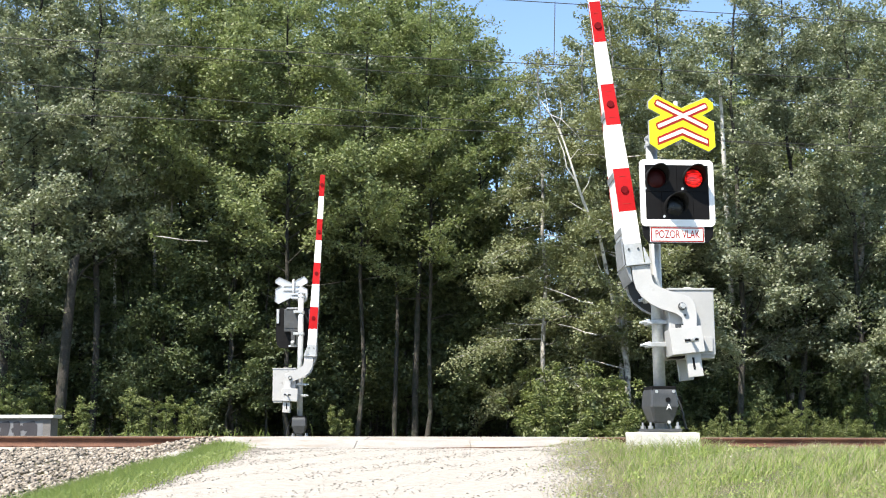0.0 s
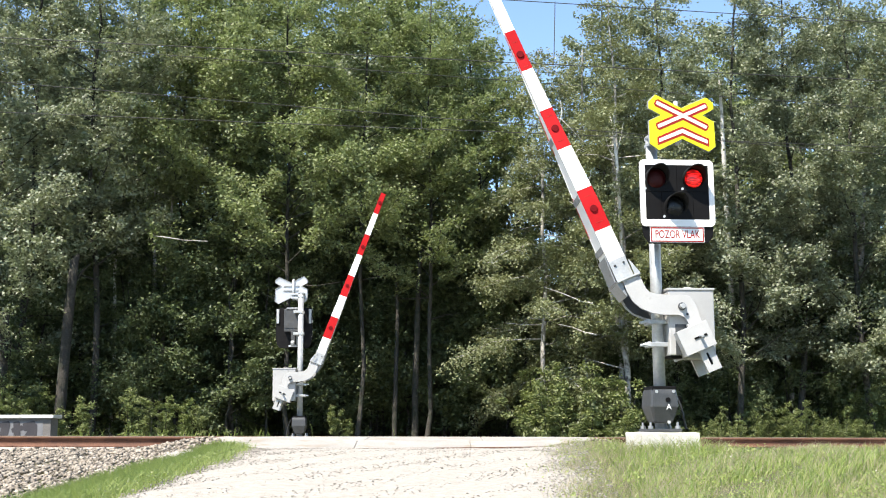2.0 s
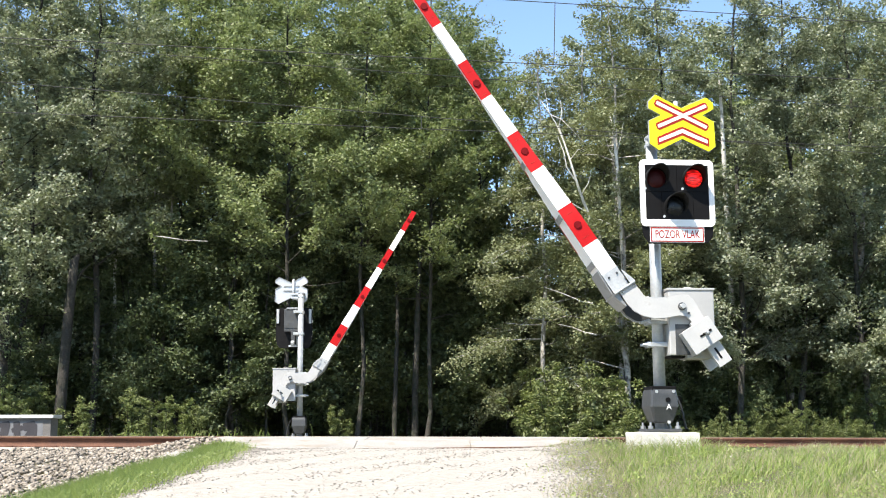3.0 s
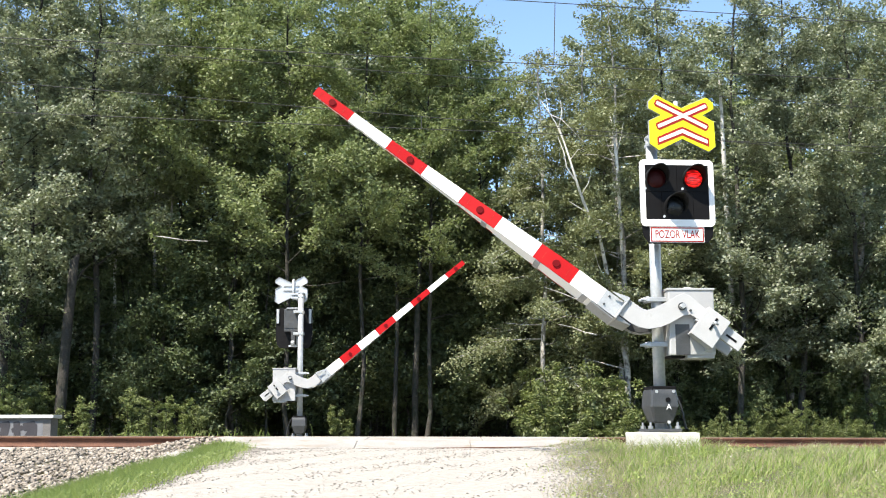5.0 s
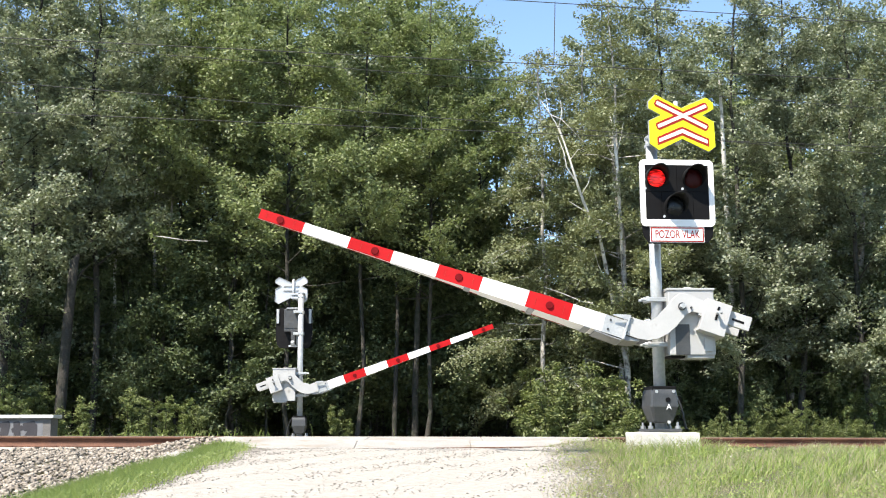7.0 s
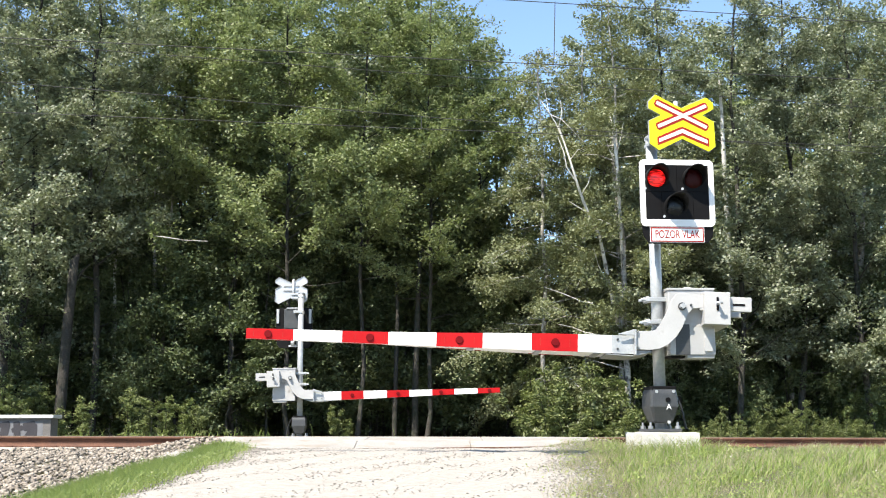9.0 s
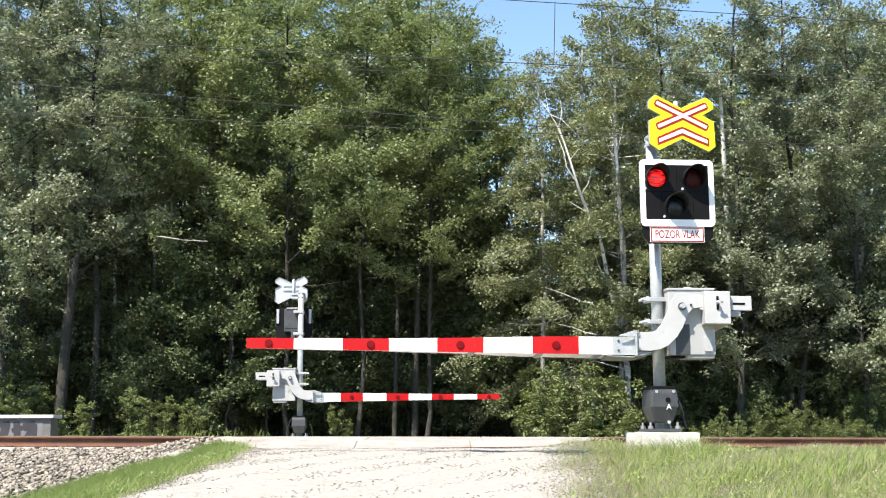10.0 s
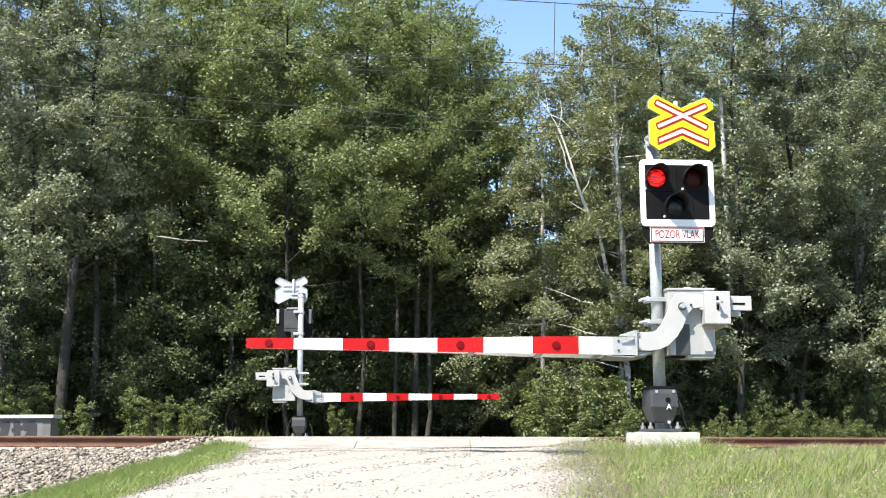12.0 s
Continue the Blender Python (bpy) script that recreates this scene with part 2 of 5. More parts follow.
def road_right(y):
    return np.interp(y, (-60, 5, 9.8, 13.5, 16, 18, 30), (1.0, 1.1, 1.22, 1.45, 1.7, 2.3, 2.0))


def ease(a, b, v):
    k = np.clip((v - a) / (b - a), 0, 1)
    return k * k * (3 - 2 * k)


def land(x, y):
    """Height of the ground, without the stones and slabs on it."""
    x, y = np.asarray(x, float), np.asarray(y, float)
    s = along(x, y)
    road = np.interp(s, (-400, -5, 0, 5, 9.5, 12, 14, 16.4, 17.6, 18.0, 26, 28, 31, 60), (-1.25, -1.25, -1.2, -0.9, -0.52, -0.335, -0.21, -0.18, -0.20, -0.21, -0.21, -0.12, -0.25, -0.25))
    right = np.interp(s, (-400, 0, 5, 8.2, 10.0, 11.5, 13, 16, 17.0, 26, 28, 31), (-1.25, -1.2, -0.9, -0.57, -0.39, -0.26, -0.195, -0.27, -0.30, -0.27, -0.2, -0.25))
    left = np.interp(s, (-400, 0, 5, 9.5, 11, 13, 15.5, 17.2, 26, 27.5, 31), (-1.25, -1.2, -0.95, -0.72, -0.66, -0.52, -0.32, -0.22, -0.24, -0.3, -0.25))
    k = ease(-0.2, 0.7, road_left(y) - x)
    h = ease(-0.1, 0.8, x - road_right(y))
    z = road * (1 - k) * (1 - h) + left * k + right * h
    z = z + 0.15 * np.exp(-((x + 3.25) / 0.65) ** 2) * ease(15.8, 17.0, s) * (1 - ease(17.9, 18.35, s))
    z = z + 0.13 * np.exp(-((x - 2.15) / 0.7) ** 2) * ease(14.3, 16.0, s) * (1 - ease(17.6, 18.3, s))
    return z + fall(np.clip(x, -30, 30)) * ease(10, 17, s)


def wobble(x, y, scale=1.0, seed=0.0):
    return np.sin(1.7 * x * scale + 3.1 * seed + 1.3 * np.sin(0.9 * y * scale)) * np.cos(1.3 * y * scale - seed) * 0.5 + 0.5 * np.sin(3.9 * x * scale - 2.3 * y * scale + seed)


def sheet(name, xs, ys, height, material):
    xs, ys = np.asarray(xs), np.asarray(ys)
    gx, gy = np.meshgrid(xs, ys)
    v = np.stack([gx, gy, height(gx, gy)], -1).reshape(-1, 3)
    k = len(xs)
    i, j = np.meshgrid(np.arange(len(xs) - 1), np.arange(len(ys) - 1))
    a = (j * k + i).ravel()
    return raw(name, v, np.stack([a, a + 1, a + 1 + k, a + k], -1), material, smooth=True)


def spread(lo, a, b, hi, step):
    far = np.geomspace(1, 1 + hi - b, 22) - 1 + b
    near = a - (np.geomspace(1, 1 + a - lo, 22) - 1)
    return np.unique(np.concatenate([near, np.arange(a, b, step), far]))


ground = sheet("ground", spread(-900, -15, 15, 900, 0.2), spread(-900, 3, 34, 1800, 0.2), lambda x, y: land(x, y) + 0.025 * wobble(x, y, 1.3), SOIL)
tagged(ground, "earth ground with sparse grass and leaf litter", "ground", kind="structure")

# gravel road up to the crossing
rows = np.arange(-12, 16.9, 0.12)
cols = np.linspace(0, 1, 44)
gy = np.repeat(rows[:, None], 44, 1)
edge_l = road_left(rows) + 0.10 * wobble(rows * 1.1, rows * 0.4, 1.6, 2)
edge_r = road_right(rows) + 0.10 * wobble(rows * 0.9, rows * 0.7, 1.6, 5)
gx = edge_l[:, None] + (edge_r - edge_l)[:, None] * cols[None, :]
gy = gy + SLANT * gx * ease(12, 16, gy)
rise = 0.035 * np.minimum(1, 8 * np.minimum(cols, 1 - cols))[None, :] - 0.012
gz = land(gx, gy) + 0.012 * wobble(gx, gy, 2.2, 1) * (1 - ease(15.2, 16.2, along(gx, gy))) + rise + 0.02 - 0.012 * ease(15.5, 16.3, along(gx, gy))
meet = -0.170 + fall(gx) + 0.012 * gx - 0.006
gz = gz + (meet - gz) * ease(15.2, 16.35, along(gx, gy))
a = (np.arange(len(rows) - 1)[:, None] * 44 + np.arange(43)[None, :]).ravel()
road = raw("road", np.stack([gx, gy, gz], -1).reshape(-1, 3), np.stack([a, a + 1, a + 45, a + 44], -1), GRAVEL, smooth=True)
tagged(road, "sunlit pale gravel road climbing to the crossing", "road", kind="structure")


# gravel heaped against the deck's end
gs = np.arange(15.4, 18.4, 0.1)
gu = np.linspace(-4.1, -2.3, 26)
sx, ss = np.meshgrid(gu, gs)
sy = ss + SLANT * sx
top = np.interp(ss, (15.4, 16.45, 17.35, 18.4), (-0.27, -0.165, -0.045, -0.02)) + fall(sx)
low_side = land(sx, sy) - 0.02
blend = ease(-4.0, -3.1, sx) * (1 - ease(-2.75, -2.3, sx) * ease(16.2, 16.5, ss)) * ease(15.4, 15.9, ss)
sz = low_side + (top + 0.012 * wobble(sx, sy, 3.1, 4) + 0.012 - low_side) * blend - 0.25 * ease(-2.7, -2.35, sx) * ease(16.3, 16.6, ss)
a = (np.arange(len(gs) - 1)[:, None] * 26 + np.arange(25)[None, :]).ravel()
shoulder = raw("road_shoulder", np.stack([sx, sy, sz], -1).reshape(-1, 3), np.stack([a, a + 1, a + 27, a + 26], -1), GRAVEL, smooth=True)
tagged(shoulder, "pale gravel shoulder heaped against the crossing deck", "road", kind="structure")


def stones(name, count, place, size, material, label, seed, flat=0.7, lift=0.0):
    """Loose stones: little uneven eight- to twelve-sided lumps."""
    rng = np.random.default_rng(seed)
    x, y = place(rng, count)
    z = land(x, y) + lift
    base = np.array([(1, 0, 0.1), (0.35, 0.9, -0.1), (-0.75, 0.6, 0.15), (-0.8, -0.55, -0.1), (0.3, -0.95, 0.1), (0.1, 0.1, 0.85), (-0.05, -0.05, -0.8)])
    tri = np.array([(0, 1, 5), (1, 2, 5), (2, 3, 5), (3, 4, 5), (4, 0, 5), (1, 0, 6), (2, 1, 6), (3, 2, 6), (4, 3, 6), (0, 4, 6)])
    k = len(x)
    r = rng.uniform(*size, k)
    v = base[None] * (1 + rng.uniform(-0.28, 0.28, (k, 7, 3))) * r[:, None, None] * np.array([1, 0.85, flat])
    turn = rng.uniform(0, 6.28, k)
    tip = rng.uniform(-0.5, 0.5, k)
    c, s = np.cos(turn)[:, None], np.sin(turn)[:, None]
    vx, vy, vz = v[..., 0], v[..., 1], v[..., 2]
    vz, vx = vz * np.cos(tip)[:, None] + vx * np.sin(tip)[:, None], vx * np.cos(tip)[:, None] - vz * np.sin(tip)[:, None]
    v = np.stack([vx * c - vy * s + x[:, None], vx * s + vy * c + y[:, None], vz + (z + 0.3 * r + rng.uniform(0, 0.03, k))[:, None]], -1)
    f = (np.arange(k) * 7)[:, None, None] + tri[None]
    ob = raw(name, v.reshape(-1, 3), f.reshape(-1, 3), material)
    return tagged(ob, label, "stones", kind="stuff")


def on_trackbed(rng, count):
    x = rng.uniform(-11, 11, count)
    s = rng.uniform(16.6, 26.2, count)
    near = rng.random(count) < 0.55
    s = np.where(near, rng.uniform(16.4, 18.4, count), s)
    y = s + SLANT * x
    keep = (x < road_left(y) - 0.05) | (x > road_right(y) + 0.05)
    keep &= ~((x > 2.5) & (s < 17.3))
    return x[keep], y[keep]


def on_shoulder(rng, count):
    x = rng.uniform(-7.5, -2.6, count)
    s = rng.uniform(9.5, 17.0, count)
    y = s + SLANT * x
    keep = x < road_left(y) - np.interp(s, (9.5, 12, 13.5, 14.8, 15.6, 17), (1.1, 1.15, 1.0, 0.5, 0.25, 0.05)) - 0.25 * rng.random(count)
    keep &= wobble(x, y, 2.3, 9) + 0.7 * rng.normal(0, 1, count) > -0.75
    return x[keep], y[keep]


def on_road(rng, count):
    y = 8.5 + 7.3 * rng.random(count) ** 0.8
    u = rng.random(count)
    side = rng.random(count)
    u = np.where(side < 0.10, u ** 3, np.where(side < 0.12, 1 - u ** 3, u))
    x = road_left(y) - 0.15 + (road_right(y) - road_left(y) + 0.3) * u
    return x, y + SLANT * x * ease(12, 16, y)


stones("track_ballast", 9000, on_trackbed, (0.016, 0.044), BALLAST, "coarse brown-grey crushed stone ballast under the tracks", 3)
stones("shoulder_ballast", 21000, on_shoulder, (0.015, 0.046), BALLAST, "coarse grey ballast stones spilling down the shoulder", 4)
stones("road_pebbles", 24000, on_road, (0.006, 0.016), PEBBLE, "loose pale pebbles scattered over the gravel road", 5, 0.5, 0.012)


# ---------------------------------------------------------------- tracks
def rail_profile():
    half = [(0.0, 0.0), (0.0625, 0.0), (0.0625, 0.012), (0.020, 0.026), (0.008, 0.045), (0.008, 0.105), (0.034, 0.118), (0.035, 0.142), (0.028, 0.149), (0.0, 0.150)]
    return half + [(-x, z) for x, z in half[-2:0:-1]]


def railway(middle, label):
    root = thing("railway_track", pose(0, middle, -0.019, 0, math.degrees(math.atan(0.0065)), math.degrees(math.atan(SLANT))), label, "railway track", "tracks through the crossing", "structure")
    prof = rail_profile()
    for side in (-1, 1):
        verts, faces = [], []
        k = len(prof)
        for i, x in enumerate((-45, -20, 0, 20, 45)):
            verts += [(x, side * GAUGE + a, -0.168 + z) for a, z in prof]
            if i:
                faces += [((i - 1) * k + j, (i - 1) * k + (j + 1) % k, i * k + (j + 1) % k, i * k + j) for j in range(k)]
        rail = raw("rail", verts, faces, RUST, root)
        bm = box(-45, 45, side * GAUGE - 0.024, side * GAUGE + 0.024, -0.0185, -0.0165, 0)
        part("running_surface", bm, RAIL_TOP, rail, "polished running surface of the rail")
    outline = [(-1.3, -0.36), (1.3, -0.36), (1.3, -0.20), (1.05, -0.172), (0.5, -0.172), (0.35, -0.20), (-0.35, -0.20), (-0.5, -0.172), (-1.05, -0.172), (-1.3, -0.20)]
    bm = plate(outline, -0.13, 0.13, 0.012)
    bmesh.ops.rotate(bm, verts=bm.verts, matrix=Matrix.Rotation(radians(90), 3, "Z"))
    first = part("sleeper", bm, SLEEPER, root)
    clip = box(-0.05, 0.05, -0.10, 0.10, -0.172, -0.146, 0.008)
    clip = part("rail_clip", clip, RUST, root)
    for i in range(-32, 33):
        x = 0.6 * i + 0.22
        if i == 0:
            first.location.x = x
            ob = first
        else:
            ob = new("sleeper", first.data)
            ob.parent, ob.location = root, (x, 0, 0)
        for side in (-1, 1):
            c = new("rail_clip", clip.data)
            c.parent, c.location = root, (x, side * GAUGE, 0)
    bpy.data.objects.remove(clip)
    return root


railway(TRACKS[0] - 0.0, "rusty steel rails on concrete sleepers in ballast")
railway(TRACKS[1], "rusty steel rails on concrete sleepers in ballast")


def crossing():
    """Panels that carry the road over both tracks, in the tracks' own slant."""
    root = thing("crossing_deck", pose(0, 0, 0), "pale worn level crossing deck of concrete panels", "crossing deck", kind="structure")
    strips = [(16.45, 17.35, -0.170, -0.055), (17.37, 18.45, -0.053, -0.012), (18.62, 19.97, -0.012, -0.012), (20.17, 22.73, -0.012, -0.012), (22.93, 24.27, -0.012, -0.012), (24.47, 26.6, -0.012, -0.06)]
    for a, b, za, zb in strips:
        left, right = float(road_left(a)) + (0.45 if a > 17 else 0.12), float(road_right(a)) + 0.1
        count = 3
        for i in range(count):
            x0 = left + (right - left) * i / count + 0.002
            x1 = left + (right - left) * (i + 1) / count - 0.002
            bm = bmesh.new()
            top = []
            tilt = 0.006 if a < 17 else 0.0
            for x, s, z in ((x0, a, za), (x1, a, za), (x1, b, zb), (x0, b, zb)):
                top.append((x, s + SLANT * x, z + float(fall(x)) + tilt * 2 * x * (1 if s < 17 else 0)))
            low = [bm.verts.new((x, y, z - 0.16)) for x, y, z in top]
            up = [bm.verts.new(p) for p in top]
            bm.faces.new(up)
            bm.faces.new(low[::-1])
            for j in range(4):
                bm.faces.new((low[j], low[(j + 1) % 4], up[(j + 1) % 4], up[j]))
            bmesh.ops.bevel(bm, geom=[e for e in bm.edges], offset=0.008, segments=1, affect="EDGES")
            part("panel", bm, PANEL, root)
    x0, x1 = float(road_left(16.4)) + 0.1, float(road_right(16.4)) + 0.05
    bm = bmesh.new()
    ring = []
    for x in (x0, x1):
        z = -0.170 + float(fall(x)) + 0.012 * x
        ring.append([bm.verts.new((x, q + SLANT * x, z + h)) for q, h in ((16.425, -0.05), (16.415, 0.022), (16.475, 0.026), (16.475, -0.05))])
    for j in range(4):
        bm.faces.new((ring[0][j], ring[0][(j + 1) % 4], ring[1][(j + 1) % 4], ring[1][j]))
    bm.faces.new(ring[0])
    bm.faces.new(ring[1][::-1])
    part("edge_angle", bm, RUST, root, "rusty steel edge angle of the deck")
    return root


crossing()


# ---------------------------------------------------------------- barrier with warning lights
YAW = 6.0
PIVOT = (0.226, 1.345)       # the arm turns about this point, seen from the mast's foot
NEAR_SET = (-2.96, -3.5)     # lean and slew of the near arm on its mast
FAR_SET = (-0.2, 3.0)


def crossbuck_outline():
    """Outer edge of the yellow sign: a cross on top of a chevron."""
    return [(-0.372, 0.235), (-0.290, 0.318), (0.0, 0.165), (0.285, 0.296), (0.368, 0.235), (0.372, 0.165), (0.235, 0.088), (0.368, 0.018), (0.378, -0.265), (0.296, -0.326), (0.0, -0.180), (-0.270, -0.318), (-0.372, -0.24), (-0.372, 0.018), (-0.225, 0.085), (-0.372, 0.16)]


def bar(a, b, half, y0, y1, pointed=0.02):
    a, b = Vector((a[0], 0, a[1])), Vector((b[0], 0, b[1]))
    t = (b - a).normalized()
    nn = Vector((-t.z, 0, t.x))
    pts = [a + nn * (half - pointed), a + t * pointed + nn * half, b - t * pointed + nn * half, b + nn * (half - pointed), b - nn * (half - pointed), b - t * pointed - nn * half, a + t * pointed - nn * half, a - nn * (half - pointed)]
    return plate([(p.x, p.z) for p in pts], y0, y1, 0)


def chevron(left, top, right, half, y0, y1):
    out = [(left[0], left[1] + half), (top[0], top[1] + half * 1.12), (right[0], right[1] + half), (right[0], right[1] - half), (top[0], top[1] - half * 1.12), (left[0], left[1] - half)]
    return plate(out, y0, y1, 0)


def lettering(words, size, at, material, parent, width=None):
    cu = bpy.data.curves.new("lettering", "FONT")
    cu.body, cu.size, cu.align_x, cu.align_y, cu.extrude = words, size, "CENTER", "CENTER", 0.0012
    cu.materials.append(material)
    ob = new("lettering", cu)
    ob.parent = parent
    ob.matrix_basis = Matrix.Translation(at) @ Matrix.Rotation(radians(90), 4, "X")
    if width:
        bpy.context.view_layer.update()
        ob.scale.x = width / max(0.01, ob.dimensions.x)
    return ob


def barrier():
    root = thing("crossing_barrier", pose(0, 0, 0), "grey steel mast with warning lights, crossbuck and red-white barrier arm", "railway barrier", "barriers of the crossing")
    # mast and foot
    pole = part("pole", rod((0, 0, 0.03), (0, 0, 3.30), 0.067, 0.063, 28), GALVANISED, root, "galvanised steel pole")
    part("pole_cap", rod((0, 0, 3.296), (0, 0, 3.325), 0.069, 0.06, 28), GALVANISED, pole)
    bm = box(-0.20, 0.18, -0.19, 0.19, 0.0, 0.035, 0.006)
    flange = part("base_flange", bm, CHARCOAL, root)
    for x, y in ((-0.16, -0.155), (0.14, -0.155), (-0.16, 0.155), (0.14, 0.155)):
        bm = rod((x, y, 0.03), (x, y, 0.105), 0.013, n=10)
        rod((x, y, 0.036), (x, y, 0.068), 0.029, n=6, bm=bm)
        part("anchor_bolt", bm, ZINC_SHADE, flange, "zinc anchor bolt and nut")
    foot = bmesh.new()
    ring = []
    for z, hw, hd in ((0.10, 0.10, 0.13), (0.125, 0.112, 0.145), (0.275, 0.158, 0.20), (0.41, 0.148, 0.19), (0.465, 0.138, 0.175)):
        ring.append([foot.verts.new((x + 0.0, y, z)) for x, y in ((-hw, -hd * 0.82), (-hw * 0.85, -hd), (hw * 0.85, -hd), (hw, -hd * 0.82), (hw, hd), (-hw, hd))])
    for a, c in zip(ring, ring[1:]):
        for j in range(6):
            foot.faces.new((a[j], a[(j + 1) % 6], c[(j + 1) % 6], c[j]))
    foot.faces.new(ring[0][::-1])
    foot.faces.new(ring[-1])
    bmesh.ops.bevel(foot, geom=list(foot.edges), offset=0.006, segments=2, affect="EDGES")
    foot = part("foot_box", foot, CHARCOAL, root, "charcoal cast iron cable box round the foot")
    part("lid", box(-0.135, 0.135, -0.172, 0.172, 0.455, 0.495, 0.006), BLACK, foot, "black lid")
    for x in (-0.09, 0.10):
        part("screw", rod((x, -0.195, 0.435), (x, -0.165, 0.435), 0.017, n=12), GALVANISED, foot)
    part("lock", rod((0.03, -0.208, 0.345), (0.03, -0.185, 0.345), 0.026, n=16), BLACK, foot)
    part("drain_plug", rod((0.045, -0.175, 0.105), (0.045, -0.145, 0.105), 0.018, n=10), GALVANISED, foot)
    lettering("A", 0.085, (0.035, -0.2075, 0.268), SIGN_WHITE, foot)
    cu = bpy.data.curves.new("cable", "CURVE")
    cu.dimensions, cu.bevel_depth = "3D", 0.012
    sp = cu.splines.new("BEZIER")
    sp.bezier_points.add(2)
    for q, co in zip(sp.bezier_points, ((0.12, 0.06, 0.50), (0.215, 0.05, 0.36), (0.30, 0.05, 0.03))):
        q.co, q.handle_left_type, q.handle_right_type = co, "AUTO", "AUTO"
    cu.materials.append(CABLE)
    cable = new("cable", cu)
    cable.parent = root
    # drive
    house = part("drive_housing", box(0.085, 0.60, -0.17, 0.17, 0.83, 1.55, 0.02, segments=3), GREY, root, "light grey cast drive housing")
    part("housing_lid", box(0.075, 0.61, -0.18, 0.18, 1.545, 1.572, 0.008), GREY, house)
    bm = rod((0.335, -0.06, 1.572), (0.335, -0.06, 1.590), 0.06, 0.045, 20)
    part("lid_knob", bm, GREY, house)
    part("bottom_cover", box(0.28, 0.59, -0.155, 0.155, 0.795, 0.835, 0.015), GREY, house)
    # lighter plate stands in for a patch of sun on the housing
    part("sunlit_patch", box(0.47, 0.475 + 0.09, -0.187, -0.165, 0.87, 1.03, 0.006), FORK, house)
    # charcoal panel stands in for the shadowed gap beside the lower housing
    part("recess_shade", box(0.15, 0.31, -0.176, -0.165, 0.832, 1.17, 0.004), CHARCOAL, house, "charcoal panel standing in for the recess's shade")
    part("motor_cover", box(0.10, 0.27, -0.13, 0.13, 0.80, 1.0, 0.03, segments=3), BLACK, house, "black rubber cover below the drive")
    for z in (0.955, 1.205, 1.455):
        bm = box(-0.10, 0.10, -0.085, 0.085, z - 0.025, z + 0.025, 0.008)
        c = part("pole_clamp", bm, GALVANISED, root)
        for y in (-0.05, 0.05):
            b2 = rod((-0.19, y, z), (0.11, y, z), 0.016, n=10)
            rod((-0.135, y, z), (-0.10, y, z), 0.034, n=6, bm=b2)
            part("clamp_bolt", b2, SILVER, c)
    # signal head
    head = part("signal_board", plate(rounded(-0.235, 0.605, 2.235, 2.985, 0.055), -0.31, -0.285, 0.004), BLACK, root, "black backing board of the warning lights")
    outer, inner = rounded(-0.235, 0.605, 2.235, 2.985, 0.055), rounded(-0.175, 0.545, 2.312, 2.925, 0.012)
    bm = bmesh.new()
    rings = [[bm.verts.new((x, y, z)) for x, z in o] for o, y in ((outer, -0.311), (outer, -0.321), (inner, -0.321), (inner, -0.311))]
    for a, c in zip(rings, rings[1:]):
        for j in range(len(a)):
            bm.faces.new((a[j], a[(j + 1) % len(a)], c[(j + 1) % len(a)], c[j]))
    part("white_border", bm, SIGN_WHITE, head, "white reflective border")
    skirt = [(-0.22, 2.24), (0.59, 2.24), (0.575, 2.13), (0.52, 2.055), (-0.145, 2.045), (-0.205, 2.13)]
    part("lower_skirt", plate(skirt, -0.302, -0.282, 0.003), BLACK, head)
    part("terminal_case", box(0.0, 0.40, -0.285, -0.13, 2.42, 2.95, 0.02), CHARCOAL, head, "dark grey case behind the lights")
    part("case_lid", box(0.02, 0.38, -0.133, -0.118, 2.50, 2.92, 0.008), CHARCOAL, head, "dark grey lid of the case")
    part("case_hood", box(0.06, 0.34, -0.20, -0.10, 2.935, 2.975, 0.01), ZINC_SHADE, head)
    part("case_rib", box(0.14, 0.24, -0.22, -0.13, 2.16, 2.43, 0.015), CHARCOAL, head)
    bm = rod((0.11, -0.20, 2.10), (0.11, -0.20, 2.44), 0.022, n=12)
    part("cable_conduit", bm, ZINC_SHADE, head, "grey cable conduit")
    part("cable_gland", rod((0.20, -0.19, 2.13), (0.20, -0.12, 2.20), 0.05, 0.035, n=16), SILVER, head, "pale cable gland")
    part("conduit_bracket", box(0.06, 0.30, -0.26, -0.20, 2.075, 2.115, 0.005), SILVER, head)
    for x, w in ((-0.185, 0.03), (0.56, 0.03)):
        part("board_stiffener", box(x - w, x + w, -0.285, -0.25, 2.62, 2.95, 0.006), GALVANISED, head)
    for z in (2.36, 2.86):
        part("board_bracket", box(-0.07, 0.16, -0.14, 0.075, z - 0.03, z + 0.03, 0.006), GALVANISED, head)
    # quarters of the front, each a moulded panel
    for x0, x1, z0, z1 in ((-0.17, 0.183, 2.625, 2.92), (0.187, 0.54, 2.625, 2.92), (-0.17, 0.005, 2.317, 2.619), (0.009, 0.361, 2.317, 2.619), (0.365, 0.54, 2.317, 2.619)):
        part("front_panel", box(x0, x1, -0.318, -0.309, z0, z1, 0.003), BLACK, head)
    lit = []
    for x, z, mat in ((-0.050, 2.772, DARK_RED), (0.370, 2.772, DARK_RED), (0.155, 2.46, DARK_LENS)):
        bm = bmesh.new()
        k = 28
        r0, r1 = 0.126, 0.119
        ends = []
        for i in range(k + 1):
            a = radians(-38 + 256 * i / k)
            reach = -(0.335 + 0.20 * max(0.0, math.sin(a) * 0.62 + 0.38))
